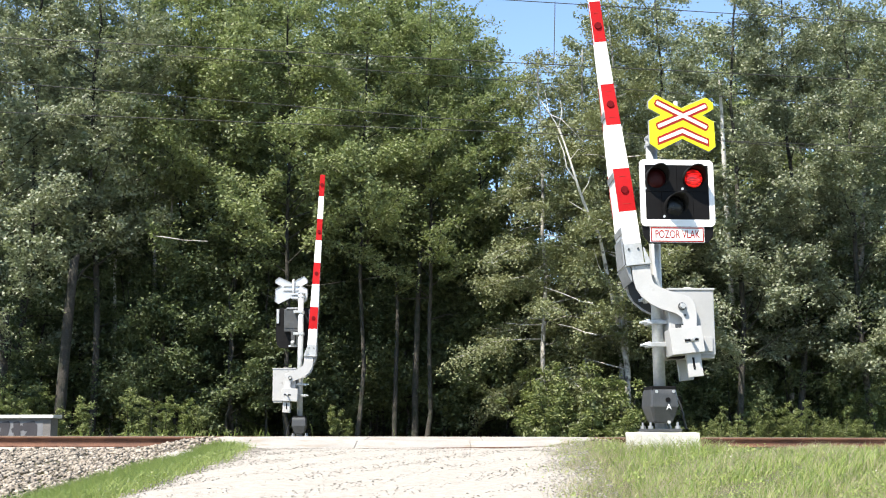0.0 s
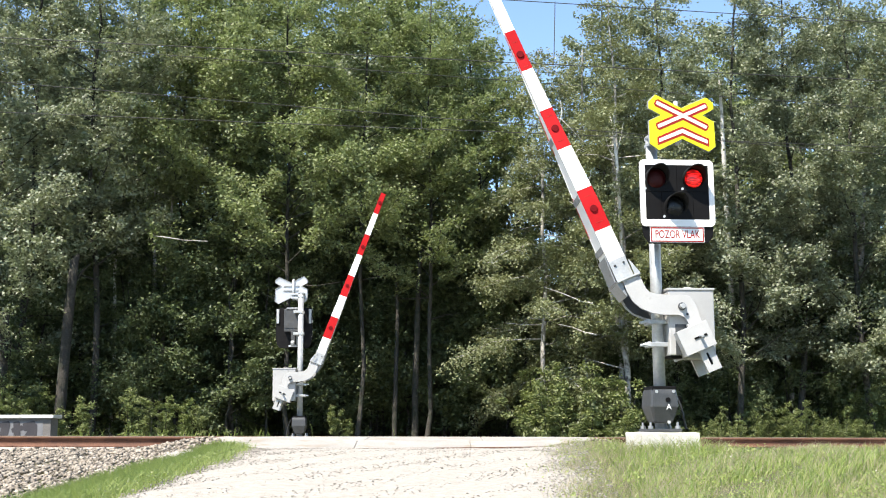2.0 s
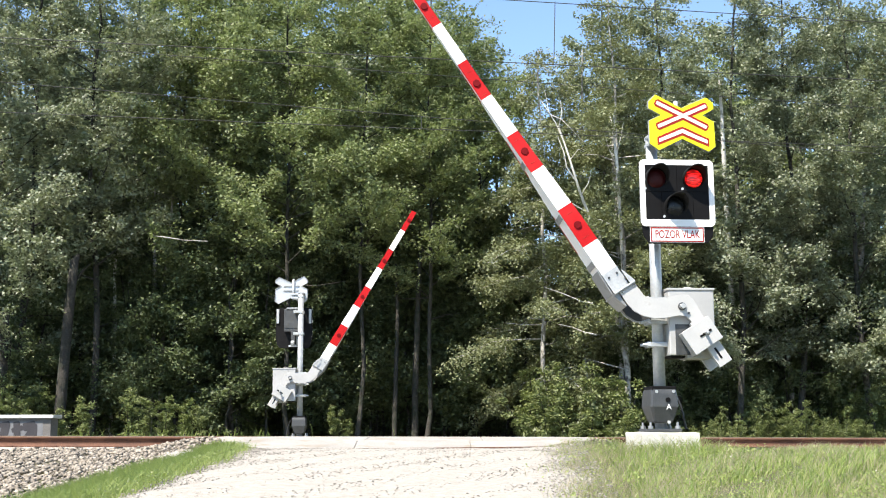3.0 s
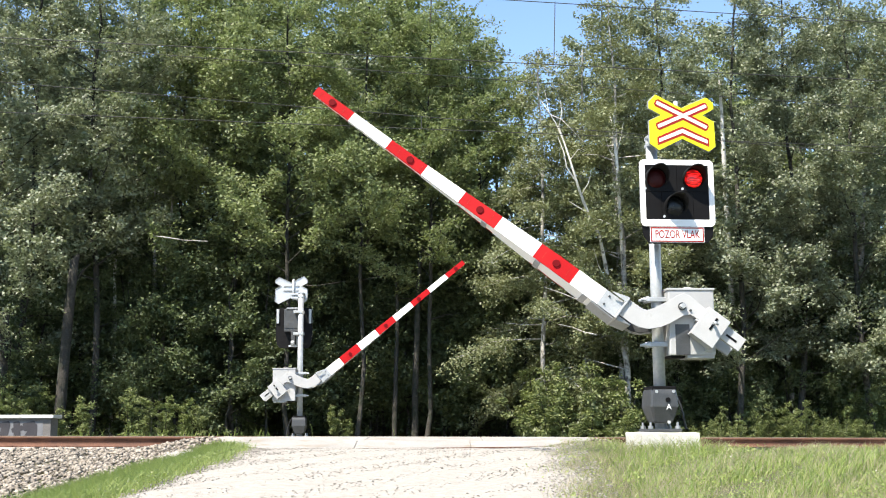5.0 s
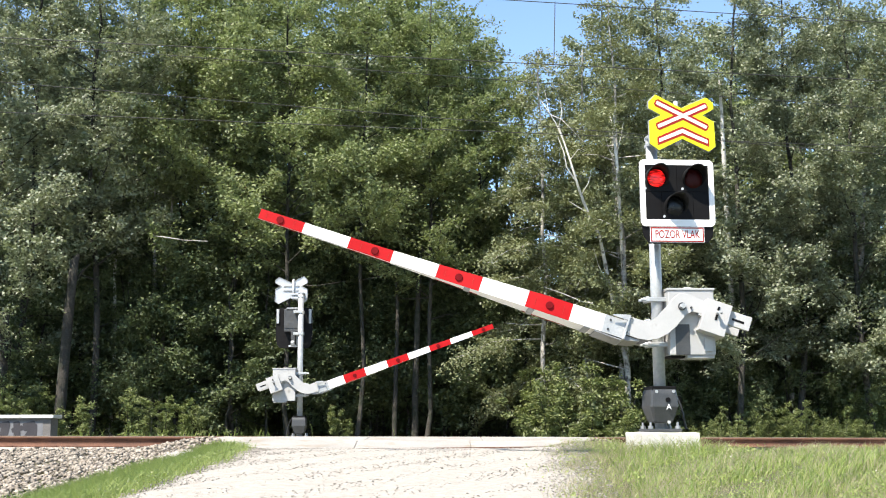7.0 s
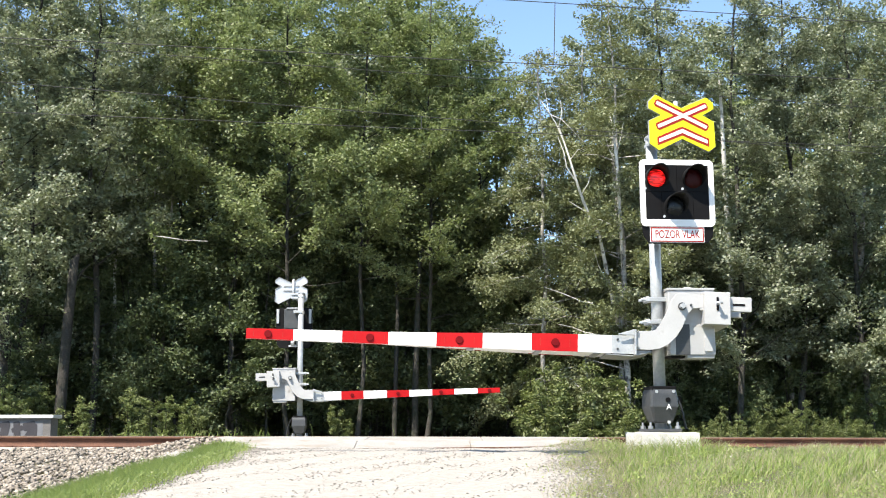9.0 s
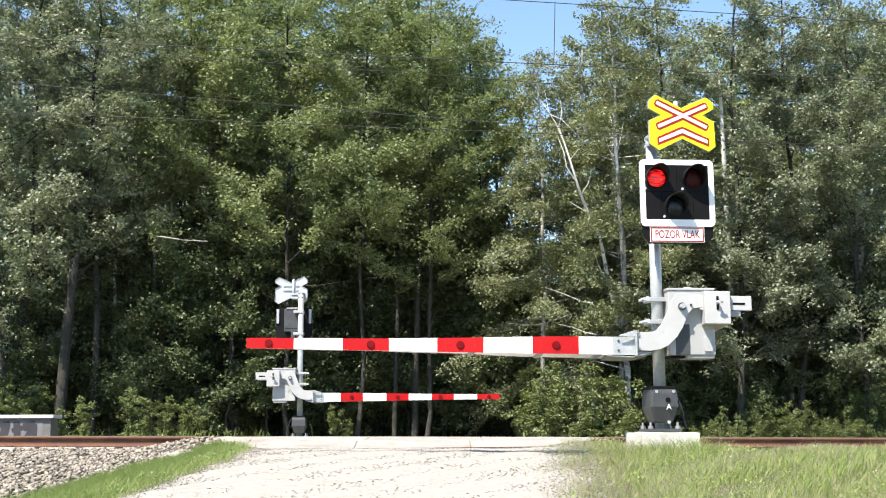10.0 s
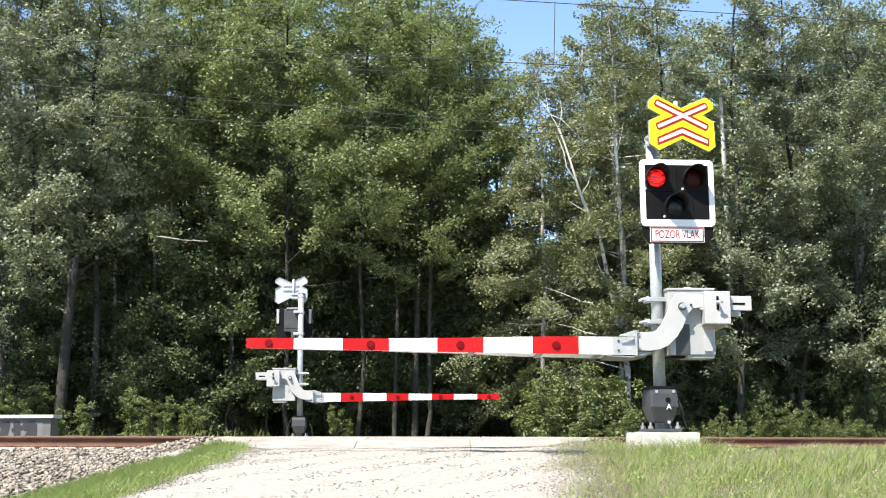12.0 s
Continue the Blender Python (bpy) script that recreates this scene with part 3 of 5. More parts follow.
            ends.append([bm.verts.new((x + r * math.cos(a), y, z + r * math.sin(a))) for r, y in ((r0, -0.312), (r0, reach), (r1, reach), (r1, -0.312))])
        for p, q in zip(ends, ends[1:]):
            for j in range(3):
                bm.faces.new((p[j], q[j], q[j + 1], p[j + 1])).smooth = j != 1
        part("hood", bm, HOOD, head, "matt black hood over a light")
        bm = bmesh.new()
        rings = []
        for rr, yy in ((0.108, -0.319), (0.100, -0.328), (0.075, -0.339), (0.04, -0.346), (0.012, -0.348)):
            rings.append([bm.verts.new((x + rr * math.cos(6.2832 * j / 24), yy, z + rr * math.sin(6.2832 * j / 24))) for j in range(24)])
        for p, q in zip(rings, rings[1:]):
            for j in range(24):
                bm.faces.new((p[j], p[(j + 1) % 24], q[(j + 1) % 24], q[j])).smooth = True
        bm.faces.new(rings[-1])
        part("lens", bm, mat, head, "dark red lens" if mat is DARK_RED else "dark unlit lens")
        part("lens_screw", rod((x - 0.125, -0.322, z - 0.115), (x - 0.125, -0.312, z - 0.115), 0.015, n=14), SILVER, head, "bright round latch")
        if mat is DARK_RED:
            # added glowing insert; it pokes out through the dark lens when lit
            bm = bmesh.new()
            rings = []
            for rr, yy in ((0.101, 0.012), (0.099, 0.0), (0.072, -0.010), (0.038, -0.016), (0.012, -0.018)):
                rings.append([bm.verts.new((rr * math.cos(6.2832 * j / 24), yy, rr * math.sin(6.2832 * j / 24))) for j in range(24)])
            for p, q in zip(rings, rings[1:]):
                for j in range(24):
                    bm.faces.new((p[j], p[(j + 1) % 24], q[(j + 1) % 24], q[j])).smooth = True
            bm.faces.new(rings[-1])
            lamp = part("light_insert", bm, LIT_RED, head, "glowing red insert added for the light's lit state")
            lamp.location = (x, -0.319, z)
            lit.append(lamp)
    # plate under the lights
    sign = part("text_plate", plate(rounded(-0.135, 0.475, 2.058, 2.232, 0.004, 1), -0.313, -0.303, 0), SIGN_WHITE, root, "white plate with red lettering")
    bm = bmesh.new()
    outer, inner = rounded(-0.128, 0.468, 2.065, 2.225, 0.003, 1), rounded(-0.116, 0.456, 2.077, 2.213, 0.003, 1)
    rings = [[bm.verts.new((x, y, z)) for x, z in o] for o, y in ((outer, -0.3135), (outer, -0.3165), (inner, -0.3165), (inner, -0.3135))]
    for a, c in zip(rings, rings[1:]):
        for j in range(len(a)):
            bm.faces.new((a[j], a[(j + 1) % len(a)], c[(j + 1) % len(a)], c[j]))
    part("red_rim", bm, SIGN_RED, sign)
    lettering("POZOR VLAK", 0.125, (0.17, -0.316, 2.145), SIGN_RED, sign, 0.50)
    # crossbuck
    cx, cz = 0.262, 3.405
    shift = lambda o: [(x + cx, z + cz) for x, z in o]
    buck = part("crossbuck", plate(shift(crossbuck_outline()), -0.335, -0.325, 0.002), YELLOW, root, "fluorescent yellow crossbuck with red-edged white arms")
    part("crossbuck_back", plate(shift([(x * 0.995, z * 0.995) for x, z in crossbuck_outline()]), -0.323, -0.315, 0), SILVER, buck, "bare aluminium back of the sign")
    rim = shift(crossbuck_outline())
    bm = bmesh.new()
    for i, a in enumerate(rim):
        c = rim[(i + 1) % len(rim)]
        rod((a[0], -0.308, a[1]), (c[0], -0.308, c[1]), 0.009, n=6, bm=bm)
    part("rolled_rim", bm, ZINC_SHADE, buck, "grey rolled rim round the sign's back")
    for z in (cz - 0.02, cz + 0.09):
        part("stiffener", box(cx - 0.18, cx + 0.18, -0.312, -0.296, z - 0.014, z + 0.014, 0.003), ZINC_SHADE, buck)
    arms = (((-0.30, 0.235), (0.30, -0.06)), ((-0.29, -0.055), (0.30, 0.205)))
    for i, (a, c) in enumerate(arms):
        a, c = (a[0] + cx, a[1] + cz), (c[0] + cx, c[1] + cz)
        part("red_arm", bar(a, c, 0.044, -0.3375 - 0.0006 * i, -0.3345), SIGN_RED, buck)
    for i, (a, c) in enumerate(arms):
        d = Vector((c[0] - a[0], c[1] - a[1])).normalized() * 0.018
        part("white_arm", bar((a[0] + cx + d.x, a[1] + cz + d.y), (c[0] + cx - d.x, c[1] + cz - d.y), 0.0185, -0.3400 - 0.0006 * i, -0.3385, 0.004), SIGN_WHITE, buck)
    part("red_chevron", chevron((cx - 0.285, cz - 0.215), (cx + 0.0, cz - 0.095), (cx + 0.305, cz - 0.225), 0.047, -0.3375, -0.3345), SIGN_RED, buck)
    part("white_chevron", chevron((cx - 0.265, cz - 0.207), (cx + 0.0, cz - 0.095), (cx + 0.285, cz - 0.216), 0.020, -0.3400, -0.3385), SIGN_WHITE, buck)
    part("sign_post", rod((cx - 0.05, -0.29, 3.16), (cx - 0.05, -0.29, 3.66), 0.024, n=14), SILVER, buck)
    for z in (3.215, 3.30):
        bm = box(-0.05, cx, -0.31, -0.24, z - 0.02, z + 0.02, 0.005)
        box(-0.064, 0.064, -0.26, 0.066, z - 0.018, z + 0.018, 0.005, bm=bm)
        part("sign_bracket", bm, SILVER, buck)
    # arm, turning about the pivot; its own space starts there
    arm = part("barrier_arm", rod((0, -0.265, 0), (0, 0.265, 0), 0.03, n=16), GREY, root, "barrier arm with fork, counterweight and striped boom")
    arm.location = (PIVOT[0], 0, PIVOT[1])
    fork = [(-0.505, -0.285), (-0.335, -0.285), (-0.285, -0.268), (-0.235, -0.20), (-0.165, -0.06), (-0.11, 0.075), (-0.065, 0.135), (0.0, 0.152), (0.10, 0.150), (0.26, 0.13), (0.26, -0.005), (0.12, -0.012), (0.065, -0.07), (0.04, -0.14), (0.005, -0.23), (-0.06, -0.335), (-0.15, -0.425), (-0.25, -0.475), (-0.36, -0.49), (-0.505, -0.488)]
    for y in (-0.245, 0.225):
        part("fork_plate", plate(fork, y, y + 0.02, 0.004), FORK, arm, "white curved fork plate")
    part("fork_bridge", box(-0.52, -0.49, -0.225, 0.225, -0.49, -0.285, 0.004), GALVANISED, arm)
    flange = [(-0.525, -0.275), (-0.525, -0.55), (-0.505, -0.55), (-0.505, -0.275)]
    part("flange_plate", plate(flange, -0.275, 0.275, 0.003), GALVANISED, arm, "zinc-coated flange of the boom socket")
    part("flange_rib", plate([(-0.525, -0.27), (-0.70, -0.325), (-0.70, -0.335), (-0.525, -0.335)], -0.262, -0.250, 0.002), GALVANISED, arm)
    part("flange_rib", plate([(-0.525, -0.27), (-0.70, -0.325), (-0.70, -0.335), (-0.525, -0.335)], 0.250, 0.262, 0.002), GALVANISED, arm)
    for z in (-0.30, -0.325, -0.455):
        part("flange_bolt", rod((-0.485, -0.26, z), (-0.485, -0.244, z), 0.011, n=6), ZINC_SHADE, arm)
    # the fork's underside shade is put into this plate's darker zinc
    belly = [(-0.50, -0.553), (-0.50, -0.497), (-0.42, -0.500), (-0.335, -0.497), (-0.335, -0.512), (-0.42, -0.535)]
    part("fork_belly", plate(belly, -0.222, 0.222, 0.003), ZINC_SHADE, arm, "grey plate under the fork, shade put into its colour")
    # charcoal plate added to darken the rear fork plate's inner face
    web = [(-0.48, -0.31), (-0.33, -0.31), (-0.25, -0.24), (-0.14, -0.05), (-0.05, 0.0), (-0.005, -0.22), (-0.08, -0.33), (-0.16, -0.41), (-0.26, -0.458), (-0.48, -0.47)]
    part("inner_dark_plate", plate(web, 0.208, 0.224, 0.003), CHARCOAL, arm, "dark plate added inside the rear fork plate")
    # darker zinc here paints in the shade under the socket
    bracket = [(-0.83, -0.552), (-0.525, -0.562), (-0.525, -0.550), (-0.83, -0.540)]
    part("socket_bracket", plate(bracket, -0.20, 0.20, 0.002), ZINC_SHADE, arm, "zinc-coated bracket under the socket, coloured darker for shade")
    for y in (-0.262, 0.245):
        bm = rod((0, y, 0), (0, y + 0.017, 0), 0.044, n=20)
        part("pivot_ring", bm, CHARCOAL, arm)
    for y in (-0.315, 0.255):
        bm = rod((0, y, 0), (0, y + 0.06, 0), 0.027, n=14)
        rod((0.03, y + 0.03, 0.02), (-0.03, y + 0.03, -0.02), 0.008, n=8, bm=bm)
        part("pivot_pin", bm, GALVANISED, arm)
    part("fork_screw", rod((0.10, -0.262, 0.02), (0.10, -0.243, 0.02), 0.013, n=10), CHARCOAL, arm)
    for y0, y1 in ((-0.242, -0.19), (0.19, 0.242)):
        part("slide_bar", box(0.2, 0.775, y0, y1, -0.032, 0.128, 0.006), FORK, arm)
    part("slot", box(0.565, 0.70, -0.246, -0.2405, 0.028, 0.052, 0), BLACK, arm, "dark adjusting slot")
    part("slot", box(0.565, 0.70, 0.2405, 0.246, 0.028, 0.052, 0), BLACK, arm, "dark adjusting slot")
    weight = part("counterweight", box(0.235, 0.522, -0.305, 0.305, -0.192, 0.168, 0.008), FORK, arm, "white block counterweight")
    for s in (-1, 1):
        bm = box(0.368, 0.392, s * 0.309 - 0.004, s * 0.309 + 0.004, -0.04, 0.11, 0)
        part("slot", bm, BLACK, weight)
        bm = rod((0.378, s * 0.30, 0.035), (0.378, s * 0.40, 0.035), 0.017, n=10)
        rod((0.345, s * 0.39, 0.035), (0.415, s * 0.39, 0.035), 0.012, n=8, bm=bm)
        part("clamp_handle", bm, GALVANISED, weight)
    # boom
    root_x, tip_x = -0.50, -4.752
    cuts = [-0.764, -1.135, -1.637, -2.168, -2.672, -3.199, -3.704, -4.238, -4.752]

    def section(x):
        k = (x - root_x) / (tip_x - root_x)
        return np.interp(k, (0, 0.21, 0.45, 0.68, 1), (0.098, 0.095, 0.079, 0.065, 0.056)), np.interp(k, (0, 0.22, 0.35, 0.5, 0.66, 1), (0.2, 0.19, 0.135, 0.075, 0.036, 0.03)), -0.435

    def boom_piece(x0, x1, grow=0.0, steps=1):
        bm = bmesh.new()
        rings = []
        for x in np.linspace(x0, x1, steps + 1):
            h, d, c = section(x)
            h, d = h + grow, d + grow
            rings.append([bm.verts.new((x, y, c + z)) for y, z in ((-d, -h), (d, -h), (d, h), (-d, h))])
        for p, q in zip(rings, rings[1:]):
            for j in range(4):
                bm.faces.new((p[j], p[(j + 1) % 4], q[(j + 1) % 4], q[j]))
        bm.faces.new(rings[0][::-1])
        bm.faces.new(rings[-1])
        bmesh.ops.bevel(bm, geom=[e for e in bm.edges if e.is_boundary or e.calc_face_angle(0) > 0.8], offset=0.005, segments=2, affect="EDGES")
        return bm

    part("beam", boom_piece(cuts[0] + 0.15, tip_x, -0.004, 24), WHITE, arm, "tapered white boom beam")
    part("boom_socket", boom_piece(root_x, cuts[0], 0.003), GALVANISED, arm, "zinc-coated boom socket with bolts")
    for i, (x0, x1) in enumerate(zip(cuts, cuts[1:])):
        for s in (-1, 1):
            bm = bmesh.new()
            rings = []
            for x in np.linspace(x0 - 0.001, x1 + 0.001, 5):
                h, d, c = section(x)
                rings.append([bm.verts.new((x, s * y, c + z)) for y, z in ((d + 0.004, -h), (d - 0.006, -h), (d - 0.006, h), (d + 0.004, h))])
            for p, q in zip(rings, rings[1:]):
                for j in range(4):
                    bm.faces.new((p[j], p[(j + 1) % 4], q[(j + 1) % 4], q[j]))
            bm.faces.new(rings[0][::-1])
            bm.faces.new(rings[-1])
            part("red_panel" if i % 2 else "white_panel", bm, RED if i % 2 else WHITE, arm)
    for x, z in ((-0.70, 0.055), (-0.70, -0.05)):
        for s in (-1, 1):
            h, d, c = section(x)
            part("socket_bolt", rod((x, s * (d + 0.0), c + z), (x, s * (d + 0.016), c + z), 0.013, n=6), CHARCOAL, arm)
    for i, x in enumerate((-1.382, -2.421, -3.401, -4.511)):
        h, d, c = section(x)
        for s in (-1, 1):
            bm = rod((x, s * (d - 0.005), c), (x, s * (d + 0.020), c), 0.046 if i < 3 else 0.044, 0.040, n=20)
            part("boom_light", bm, BOOM_RED, arm, "unlit dark red round boom light")
        for dx in (0.16, -0.16):
            if abs(x + dx) < 4.7:
                h2, d2, c2 = section(x + dx)
                part("film_seam", box(x + dx - 0.003, x + dx + 0.003, -d2 - 0.0065, -d2 + 0.004, c2 - h2 * 0.45, c2 + h2 * 0.45, 0), SIGN_RED, arm)
    for x in (-0.92, -1.56, -2.3):
        h, d, c = section(x)
        part("underside_strap", box(x - 0.035, x + 0.035, -d * 0.98, d * 0.98, c - h - 0.010, c - h + 0.004, 0.002), ZINC_SHADE, arm)
    return root, arm, lit


near_barrier, near_arm, near_lit = barrier()
far_barrier = copy_thing(near_barrier, pose(-3.26, 27.8, -0.06, 0, 0.1, 180))
far_arm = next(o for o in far_barrier.children if o.name.startswith("barrier_arm"))
far_head = next(o for o in far_barrier.children if o.name.startswith("signal_board"))
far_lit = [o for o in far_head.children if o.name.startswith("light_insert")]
near_barrier.matrix_basis = pose(2.385, 13.5, 0.02, 0, -0.25, YAW)
tagged(far_barrier, "grey mast seen from behind with signal back and red-white barrier arm")


def foundation(m, label):
    bm = box(-0.312, 0.328, -0.33, 0.33, -0.62, 0.0, 0.02, segments=2)
    bmesh.ops.subdivide_edges(bm, edges=[e for e in bm.edges if e.calc_length() > 0.3], cuts=4, use_grid_fill=True)
    for v in bm.verts:
        v.co += 0.016 * noise.noise_vector(v.co * 5) * (0 if abs(v.co.x) < 0.25 and abs(v.co.y) < 0.25 else 1)
    ob = to_object("concrete_foundation", bm, CONCRETE)
    ob.matrix_basis = m
    return tagged(ob, label, "foundation", "foundations of the barriers")


foundation(pose(2.385, 13.5, 0.014, 0, 0, YAW), "chipped pale concrete foundation block in the grass")
foundation(pose(-3.26, 27.8, -0.066, 0, 0, 180), "pale concrete foundation block beyond the tracks")


# ---------------------------------------------------------------- low wall with spray paint beyond the tracks
def low_wall():
    y = 27.0
    root = thing("low_wall", pose(-0.18, y, 0), "low concrete wall with pale coping and dark spray paint", "wall", kind="structure")
    wall = part("wall_body", box(-16, -8.45, 0.0, 0.5, -0.5, 0.40, 0.012), OLD_CONCRETE, root)
    for i in range(5):
        x1 = -8.38 - 1.42 * i
        part("coping_slab", box(x1 - 1.41, x1, -0.07, 0.57, 0.40, 0.475, 0.012), ROOF_SLAB, root)
    part("pale_patch", box(-10.6, -8.62, -0.006, 0.004, -0.2, 0.33, 0), PALE_PAINT, wall)
    strokes = (((-9.82, 0.20), (-9.35, 0.29)), ((-9.75, 0.20), (-9.80, -0.15)), ((-9.42, 0.30), (-9.50, -0.12)), ((-9.30, 0.13), (-9.05, 0.20)), ((-9.20, 0.33), (-9.17, -0.08)), ((-9.05, 0.2), (-8.78, 0.26)), ((-8.80, 0.28), (-8.80, -0.1)), ((-9.0, -0.1), (-8.85, 0.15)), ((-10.3, 0.22), (-9.9, 0.25)), ((-10.2, 0.2), (-10.4, -0.1)))
    for k, (a, c) in enumerate(strokes):
        part("paint_stroke", bar(a, c, 0.055 + 0.018 * (k % 3), -0.0115 - 0.0006 * k, -0.006, 0.02), PAINT, wall)
    return root


low_wall()


# ---------------------------------------------------------------- overhead line
def wire(name, a, b, sag, r, label):
    cu = bpy.data.curves.new(name, "CURVE")
    cu.dimensions, cu.bevel_depth, cu.bevel_resolution = "3D", r, 1
    sp = cu.splines.new("POLY")
    count = 24
    sp.points.add(count)
    for i in range(count + 1):
        k = i / count
        p = Vector(a).lerp(Vector(b), k)
        sp.points[i].co = (p.x, p.y, p.z - 4 * sag * k * (1 - k), 1)
    cu.materials.append(WIRE)
    return tagged(new(name, cu), label, "overhead wire", "overhead line of the tracks")


def on_line(x, middle, z):
    return (x, middle + SLANT * x, z + float(fall(np.clip(x, -40, 40))))


wire("contact_wire", on_line(-30, TRACKS[0], 6.16), on_line(30, TRACKS[0], 6.09), 0.0, 0.007, "taut dark contact wire over the track")
wire("messenger_wire", on_line(-30, TRACKS[0], 7.65), on_line(30, TRACKS[0], 7.25), 0.24, 0.007, "dark messenger wire hung above the contact wire")
wire("feeder_wire", on_line(-30, TRACKS[0], 6.75), on_line(30, TRACKS[0], 4.98), 0.02, 0.005, "thin dark wire slanting across the overhead line")
wire("contact_wire", on_line(-30, TRACKS[1], 6.04), on_line(30, TRACKS[1], 6.02), 0.0, 0.007, "taut dark contact wire over the track")
wire("messenger_wire", on_line(-30, TRACKS[1], 7.53), on_line(30, TRACKS[1], 5.0), 0.0, 0.007, "dark messenger wire hung above the contact wire")
wire("dropper", on_line(1.86, TRACKS[0], 6.12), on_line(1.9, TRACKS[0], 7.22), 0.0, 0.007, "thin dropper between the two wires")
wire("dropper", on_line(-0.42, TRACKS[1], 6.03), on_line(-0.42, TRACKS[1], 6.28), 0.0, 0.007, "thin dropper between the two wires")


# ---------------------------------------------------------------- plants
def leaves(rng, centres, spreads, counts, size, up=0.35, folded=True, reach=None):
    """Leaf blades scattered round centres or, where reach is given, along twigs that start there."""
    idx = np.repeat(np.arange(len(centres)), counts)
    k = len(idx)
    off = rng.normal(0, 1, (k, 3))
    off /= np.maximum(1.0, np.linalg.norm(off, axis=1) / 1.9)[:, None]
    p = np.asarray(centres)[idx] + off * np.asarray(spreads)[idx][:, None] * np.array([1, 1, 0.75])
    if reach is not None:
        p = p + np.asarray(reach)[idx] * (rng.random(k) ** 0.75)[:, None]
    nrm = rng.normal(0, 1, (k, 3))
    nrm[:, 2] = np.abs(nrm[:, 2]) + up
    nrm[:, 1] -= 0.25
    nrm /= np.linalg.norm(nrm, axis=1)[:, None]
    t = rng.normal(0, 1, (k, 3))
    t[:, 2] -= 0.5
    t -= nrm * np.sum(t * nrm, 1)[:, None]
    t /= np.linalg.norm(t, axis=1)[:, None]
    w = np.cross(nrm, t)
    ln = rng.uniform(size[0], size[1], k)[:, None]
    wd = ln * rng.uniform(0.36, 0.5, k)[:, None]
    if not folded:
        v = np.stack([p - w * wd, p + w * wd * 0.9, p + t * ln], 1)
        return v.reshape(-1, 3), np.arange(3 * k).reshape(-1, 3)
    v = np.stack([p, p + t * ln * 0.5 + w * wd + nrm * ln * 0.12, p + t * ln, p + t * ln * 0.5 - w * wd + nrm * ln * 0.12], 1)
    a = np.arange(k) * 4
    f = np.concatenate([np.stack([a, a + 1, a + 2], -1), np.stack([a, a + 2, a + 3], -1)])
    return v.reshape(-1, 3), f


def tree(name, seed, height, radius, base, leaf, bark, size, amount, label, lean=0.0, droop=0.0, dead=3, loose=1.0, twigs=17.0, stout=0.0068):
    rng = np.random.default_rng(seed)
    root = thing(name, pose(0, 0, 0), label, "tree")
    steps = 12
    zs = np.linspace(-0.3, height * 0.96, steps)
    bend = np.cumsum(rng.normal(0, 0.07, (steps, 2)), 0)
    pts = np.column_stack([bend[:, 0] + lean * zs * 0.1, bend[:, 1], zs])
    r0 = stout * height
    part_v = [tube(pts, np.interp(np.linspace(0, 1, steps), (0, 0.05, 1), (r0 * 1.35, r0, 0.02)), 9)]
    limbs, tips, ways, spr = [], [], [], []
    count = int(height * 2.7)
    for i in range(count):
        if rng.random() < 0.06:
            continue
        z = base + (height * 0.97 - base) * (i + rng.random()) / count
        k = (z - base) / (height - base)
        reach = radius * (0.55 + 0.45 * math.sin(math.pi * min(1, 0.25 + 0.75 * k) ** 0.8)) * (1.05 - 0.75 * max(0, k - 0.55) / 0.45) * rng.uniform(0.6, 1.2)
        a = i * 2.4 + rng.uniform(-0.4, 0.4)
        start = np.array([np.interp(z, pts[:, 2], pts[:, 0]), np.interp(z, pts[:, 2], pts[:, 1]), z])
        d = np.array([math.cos(a), math.sin(a), 0])
        rise = rng.uniform(0.25, 0.7) - droop * 0.7
        line = [start + d * reach * s + np.array([0, 0, reach * (rise * s - droop * s * s * 0.7)]) + rng.normal(0, 0.05, 3) * (s > 0) for s in (0, 0.3, 0.6, 1.0)]
        rl = max(0.012, r0 * 0.33 * (1 - 0.65 * k))
        limbs.append(tube(line, (rl, rl * 0.75, rl * 0.5, 0.006), 5))
        for _ in range(max(5, int(reach * twigs))):
            s = rng.uniform(0.22, 1.0)
            q = np.array([np.interp(s, (0, 0.3, 0.6, 1), [c[j] for c in line]) for j in range(3)])
            b = a + rng.choice((-1, 1)) * rng.uniform(0.2, 1.5)
            ln = rng.uniform(0.25, 0.95) * (1.15 - 0.45 * s) * loose
            go = np.array([math.cos(b), math.sin(b), rng.uniform(-0.5, 0.85) - droop * 1.2]) * ln
            tips.append(q)
            ways.append(go)
            spr.append(rng.uniform(0.06, 0.15) * loose)
            if rng.random() < 0.25:
                limbs.append(tube([q, q + go * 0.5 + rng.normal(0, 0.03, 3), q + go], (max(0.006, rl * 0.3), 0.006, 0.003), 4))
    for i in range(dead):
        z = rng.uniform(base * 0.4 + 0.8, base + 2.5)
        a = rng.uniform(math.pi, 2 * math.pi)
        start = np.array([np.interp(z, pts[:, 2], pts[:, 0]), np.interp(z, pts[:, 2], pts[:, 1]), z])
        ln = rng.uniform(0.8, 1.8)
        d = np.array([math.cos(a), math.sin(a), rng.uniform(-0.1, 0.5)]) * ln
        limbs.append(tube([start, start + d * 0.5 + rng.normal(0, 0.06, 3), start + d], (0.025, 0.016, 0.005), 5))
    v, f = join(part_v)
    raw("trunk", v, f, bark, root, True)
    v, f = join(limbs)
    tagged(raw("branchwork", v, f, bark, root, True), kind="stuff")
    weights = rng.uniform(0.4, 1.6, len(tips))
    weights *= np.linalg.norm(np.array(ways), axis=1)
    counts = np.maximum(4, (amount * weights / weights.sum())).astype(int)
